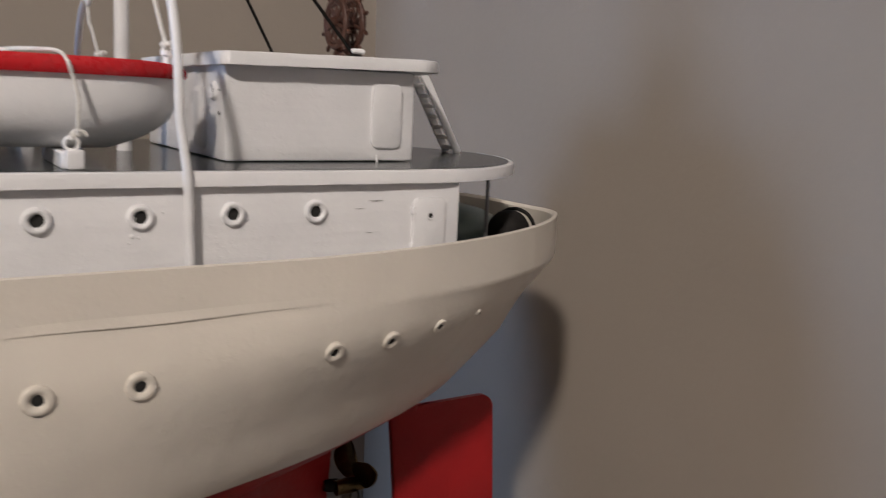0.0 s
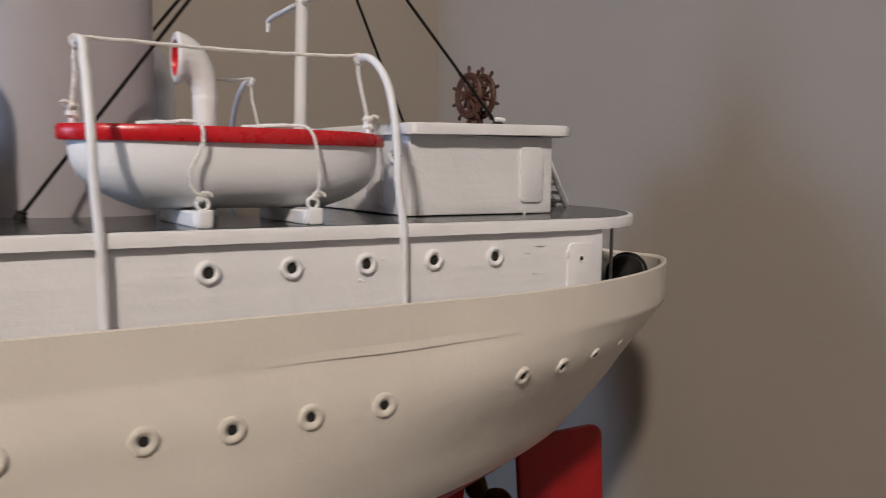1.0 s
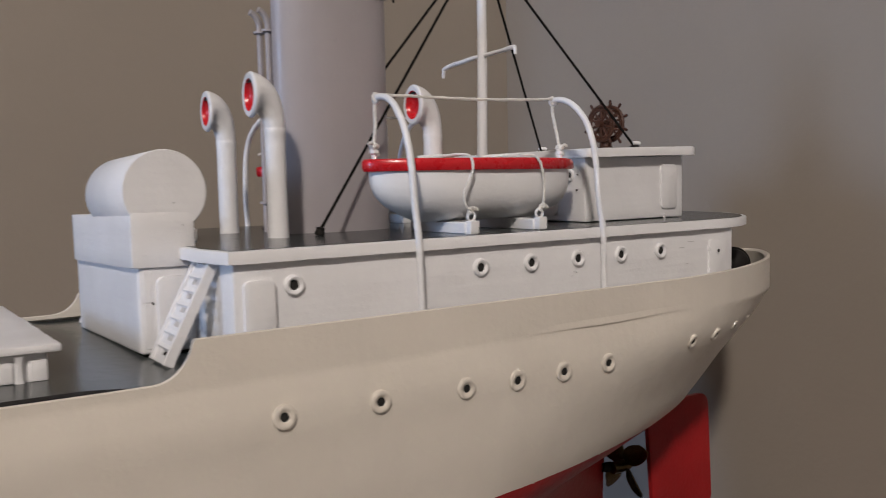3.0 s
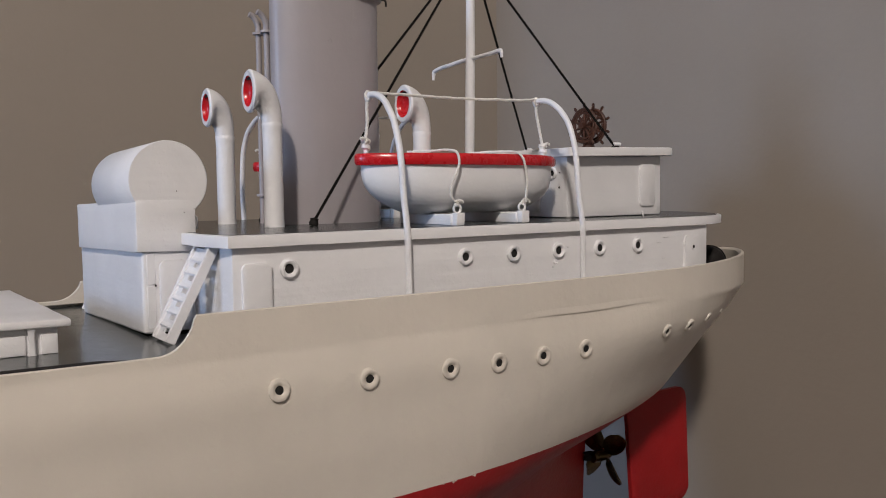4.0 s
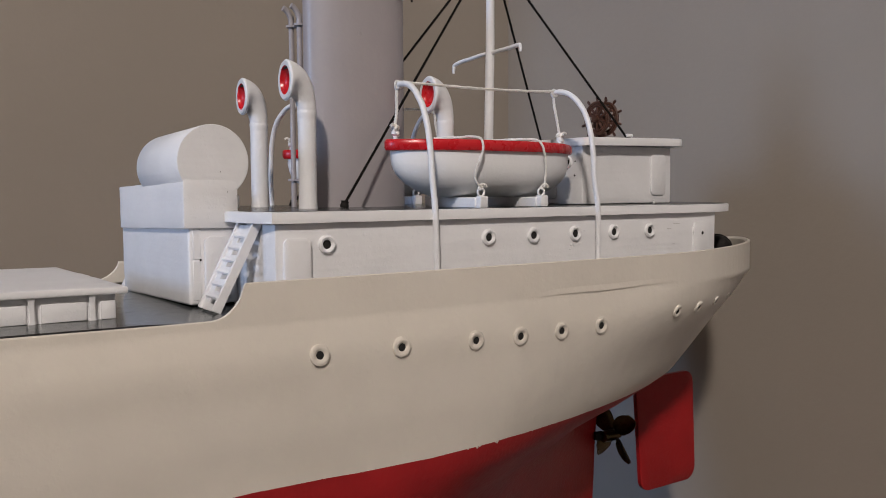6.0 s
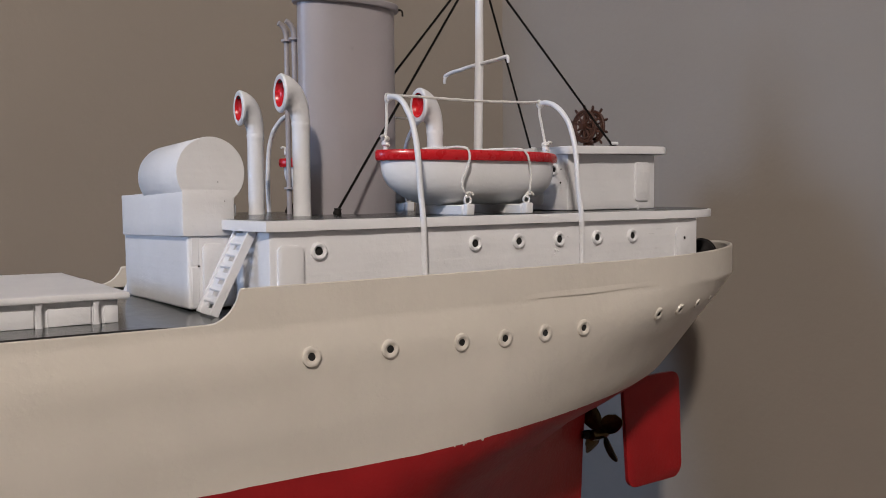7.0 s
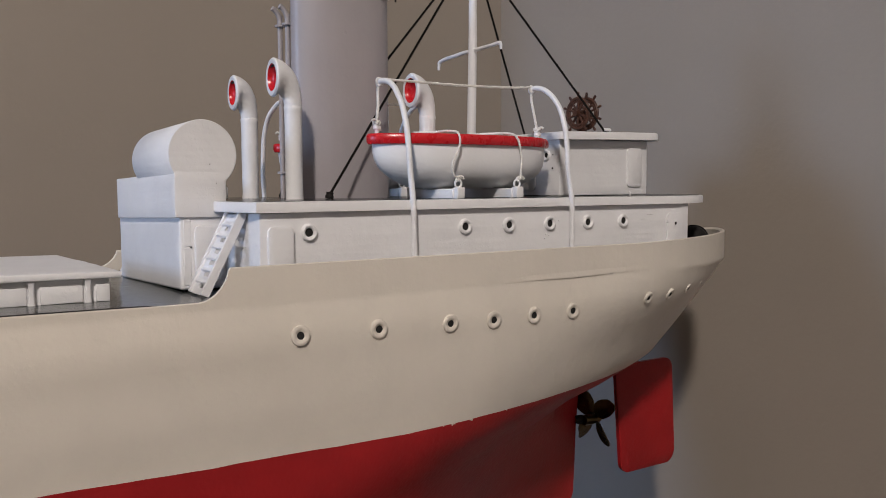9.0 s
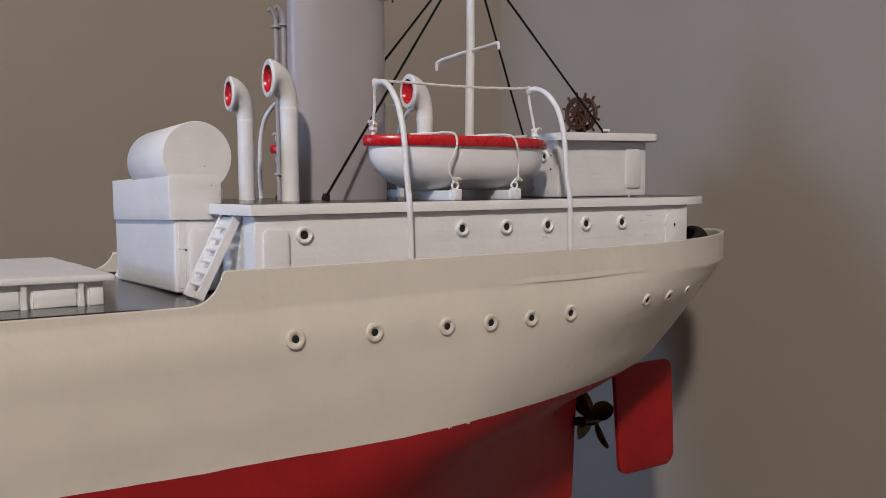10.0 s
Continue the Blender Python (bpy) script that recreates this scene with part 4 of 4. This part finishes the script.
# ---- rigging
def rigging():
    head = V(13.2, 79, 150)
    for y in (50.5, 2 * YC - 50.5):
        ob = part("mast_stay", rope([V(-93, y, 13.8), V(-93, y, 13.8).lerp(head, 0.5), head], 0.68, strands=3, pitch=3.6), BLACKROPE, ship, "black thread mast stay")
        part("stay_knot", lathe([(0, 0), (1.8, 0.2), (2.1, 1.2), (1.6, 2.4), (1.9, 3.2), (0, 3.6)], V(-93, y, 12.4), (0.2, 0, 1), 10), DARK, ob)
    for fx, y in ((86.0, 47.0), (82.0, 114.5)):
        ob = part("mast_stay", rope([V(fx, y, 48.6), V(fx, y, 48.6).lerp(head, 0.5), head], 0.68, strands=3, pitch=3.6), BLACKROPE, ship, "black thread mast stay")
        part("cleat", box(fx - 2.2, fx + 2.2, y - 1.2, y + 1.2, 47.4, 49.6, 0.5, 2), DARK, ob)
        part("cleat_bar", tube([V(fx - 1.4, y, 50.4), V(fx - 0.6, y, 50.7), V(fx + 2.6, y, 50.7), V(fx + 3.4, y, 50.4)], 0.95, 10), WHITE, ob)


rigging()


# ---- double steering wheel on the after house
def steering_wheel():
    cx, cy, cz = 95.8, 77.0, 62.6
    t = thing("steering_wheel", (cx, cy, 48.3), "reddish-brown wooden double steering wheel on the after house roof", "ship's wheel")
    for off in (-3.6, 3.6):
        bm = bmesh.new()
        for r, w in ((9.2, 1.1), (7.4, 0.7)):
            ring = [V(cx + off, cy + r * math.cos(a), cz + r * math.sin(a)) for a in (2 * math.pi * k / 40 for k in range(41))]
            tube(ring, w, 8, bm, caps=False)
        wheel = part("wheel", bm, WOOD, t)
        for k in range(10):
            a = 2 * math.pi * (k + 0.5) / 10
            d = V(0, math.cos(a), math.sin(a))
            c = V(cx + off, cy, cz)
            prof = [(0.6, 1.5), (0.85, 4), (0.6, 6.5), (0.9, 9.2), (0.5, 10.2), (0.9, 11.8), (0.65, 13.0), (0, 13.3)]
            part("spoke", lathe(prof, c, d, 8), WOOD, wheel)
    part("axle", lathe([(0, -6.5), (2.0, -6.3), (2.4, -4), (1.6, -2), (1.6, 2), (2.4, 4), (2.0, 6.3), (0, 6.5)], V(cx, cy, cz), (1, 0, 0), 16), WOOD, t)
    part("pedestal", lathe([(0, 0), (4.6, 0), (4.6, 1.2), (3.2, 2.2), (2.4, 5), (2.2, 10), (1.8, 15.5), (0, 15.8)], V(cx, cy, 48.3), (0, 0, 1), 18), WOOD, t)


steering_wheel()


# ---- after deck: reel and stanchions
def reel():
    c = V(148.4, 33, -15.4)
    ax = V(0.79, 0.61, -0.06)
    t = thing("mooring_reel", (147, 33, -24.2), "black domed mooring reel inside an open hoop, on the after deck", "reel")
    part("barrel", lathe([(0, -9), (3.4, -8.6), (6.0, -7), (7.8, -4.4), (8.5, -1.5), (8.4, 1.0), (6.5, 2.4), (0, 2.6)], c, ax, 40), DARK, t)
    q = ax.normalized().to_track_quat("Z", "Y").to_matrix()
    hoop = [c + q @ V(8.6 * math.cos(a), 8.6 * math.sin(a), 7.5) for a in (2 * math.pi * k / 40 for k in range(41))]
    part("hoop", tube(hoop, 0.75, 10, caps=False), DARK, t)
    part("spindle", lathe([(0, 0), (1.2, 0), (1.2, 8.5), (0, 8.6)], c, ax, 12), DARK, t)
    part("cradle", box(140, 152, 28, 37, -24.3, -21.5, 0.5, 1), DARK, t)


reel()
TEAL = material("grey_green_paint", (0.20, 0.26, 0.235), 0.4, vary=0.08, scale=60, bump=0.2, fine=500)


def deck_cover():
    prof = [(26, 0), (26, 6), (25.2, 8.5), (23, 11), (18, 13.6), (9, 15.9), (0, 16.6)]
    part("deck_cover", lathe(prof, V(139, 69, -24.2), (0, 0, 1), 48), TEAL, ship, "rounded grey-green cover on the after deck")


deck_cover()
for yy in (25.0, 2 * YC - 25.0):
    part("stanchion", tube([V(131.6, yy, -24.8), V(131.6, yy, 8.4)], 0.75, 10), STEEL, ship, "thin grey wire stanchion")


# ---- rudder, propeller
YR = 67.5            # rudder and shaft stand a little off the centre line


def rudder():
    pts = []
    for cx, cz, r, a0 in ((162.8, -102.8, 7.5, 0), (116.4, -96.6, 1.5, 90), (128.6, -160.8, 8, 180), (165.2, -160.8, 8.5, 270)):
        for k in range(8):
            a = radians(a0 + 90 * k / 7)
            pts.append((cx + r * math.cos(a), cz + r * math.sin(a)))
    bm = bmesh.new()
    rings = [[bm.verts.new((x + (152 - x) * i, YR + y, z + (-135 - z) * i)) for x, z in pts] for y, i in ((-1.3, 0.03), (-1.9, 0.06), (1.9, 0.06), (1.3, 0.03))]
    rings = [rings[1], rings[0], rings[3], rings[2]]
    n = len(pts)
    for r1, r2 in zip(rings, rings[1:]):
        for k in range(n):
            bm.faces.new((r1[k], r1[(k + 1) % n], r2[(k + 1) % n], r2[k]))
    bm.faces.new(rings[0])
    bm.faces.new(rings[-1])
    ob = part("rudder", bm, RED, ship, "red rudder plate with rounded corners")
    part("rudder_stock", tube([V(127, YR, -98), V(127, YR, -82)], 2.6, 12), RED, ob)


rudder()


def propeller():
    yc = 71.5
    c = V(103.5, yc, -129)
    ob = part("propeller", lathe([(0, -10), (3.2, -10), (3.6, -5), (3.2, 2), (2.2, 5), (0, 6.5)], c, (1, 0, 0), 20), BRASS, ship, "small dark aged brass propeller")
    part("stern_tube", lathe([(2.2, -2), (2.8, 0), (2.8, 3.5), (2.2, 5), (0, 5.2)], V(92.0, 75.2, -129), (1, -0.3, 0), 20), DARK, ship, "dark stern tube carrying the propeller shaft")
    for k in range(4):
        a0 = radians(48 + 90 * k)
        rows = []
        for i in range(9):
            u = i / 8
            r = 2.4 + 17.0 * u
            w = 0.5 + 7.6 * math.sqrt(max(0.0, 1 - (2 * (u - 0.52)) ** 2 / 1.1)) * (0.55 + 0.45 * u)
            tw = radians(66 - 16 * u)
            row = []
            for j in range(7):
                q = (j / 6 - 0.5) * 2 * w
                row.append((c.x + q * math.cos(tw) * 0.7 - 0.04 * q * q, r, a0 + q * math.sin(tw) / max(r, 5.5)))
            rows.append(row)
        bm = bmesh.new()
        grid = []
        for th in (0.35, -0.35):
            vs = [[bm.verts.new((px + th, yc + r * math.cos(a), c.z + r * math.sin(a))) for px, r, a in row] for row in rows]
            grid.append(vs)
            for r1, r2 in zip(vs, vs[1:]):
                for j in range(6):
                    bm.faces.new((r1[j], r1[j + 1], r2[j + 1], r2[j]))
        edge = [(i, 0) for i in range(9)] + [(8, j) for j in range(1, 7)] + [(i, 6) for i in range(7, -1, -1)]
        for (i1, j1), (i2, j2) in zip(edge, edge[1:]):
            bm.faces.new((grid[0][i1][j1], grid[0][i2][j2], grid[1][i2][j2], grid[1][i1][j1]))
        part("blade", bm, BRASS, ob)


propeller()


def hull_seam():
    """A long shallow crack where the bulwark was joined on: a thin sliver standing proud, with a sharp lower edge."""
    bm = bmesh.new()
    rows = []
    for k in range(61):
        u = k / 60
        x = -44 + 94 * u
        z = -24.7 + 1.1 * u + 0.35 * math.sin(9 * u) * (1 - u)
        w = 0.75 * math.sin(math.pi * u) ** 0.7 * (0.55 + 0.45 * math.sin(math.pi * min(1, u * 1.3)))
        y = YC - half_breadth(x, z)
        y2 = YC - half_breadth(x, z + 2.2)
        rows.append([bm.verts.new((x, y + 0.2, z)), bm.verts.new((x, y - w * 0.75, z - 0.05)), bm.verts.new((x, y - w * 0.7, z + 0.3)), bm.verts.new((x, y2 + 0.12, z + 3.0))])
    for r1, r2 in zip(rows, rows[1:]):
        for j in range(3):
            bm.faces.new((r1[j], r2[j], r2[j + 1], r1[j + 1]))
    part("joint_ridge", bm, CREAM, HULL)


hull_seam()


def paint_flecks():
    """Cream paint that ran under the masking along the red."""
    rng = random.Random(4)
    for x, k in ((-72.2, 1.0), (-71.0, 0.6), (-61.4, 1.1), (-62.4, 0.5), (-77.0, 0.5), (-40.0, 0.5), (4.0, 0.5)):
        z = -80 + paint_line(x) - 0.35 * k
        y = YC - half_breadth(x, z)
        prof = [(0.55 * k, -0.2), (0.6 * k, 0.02), (0.4 * k, 0.14), (0, 0.18)]
        part("paint_fleck", lathe(prof, V(x, y, z), hull_normal(x, z), 7 + rng.randrange(3)), CREAM, HULL)


paint_flecks()
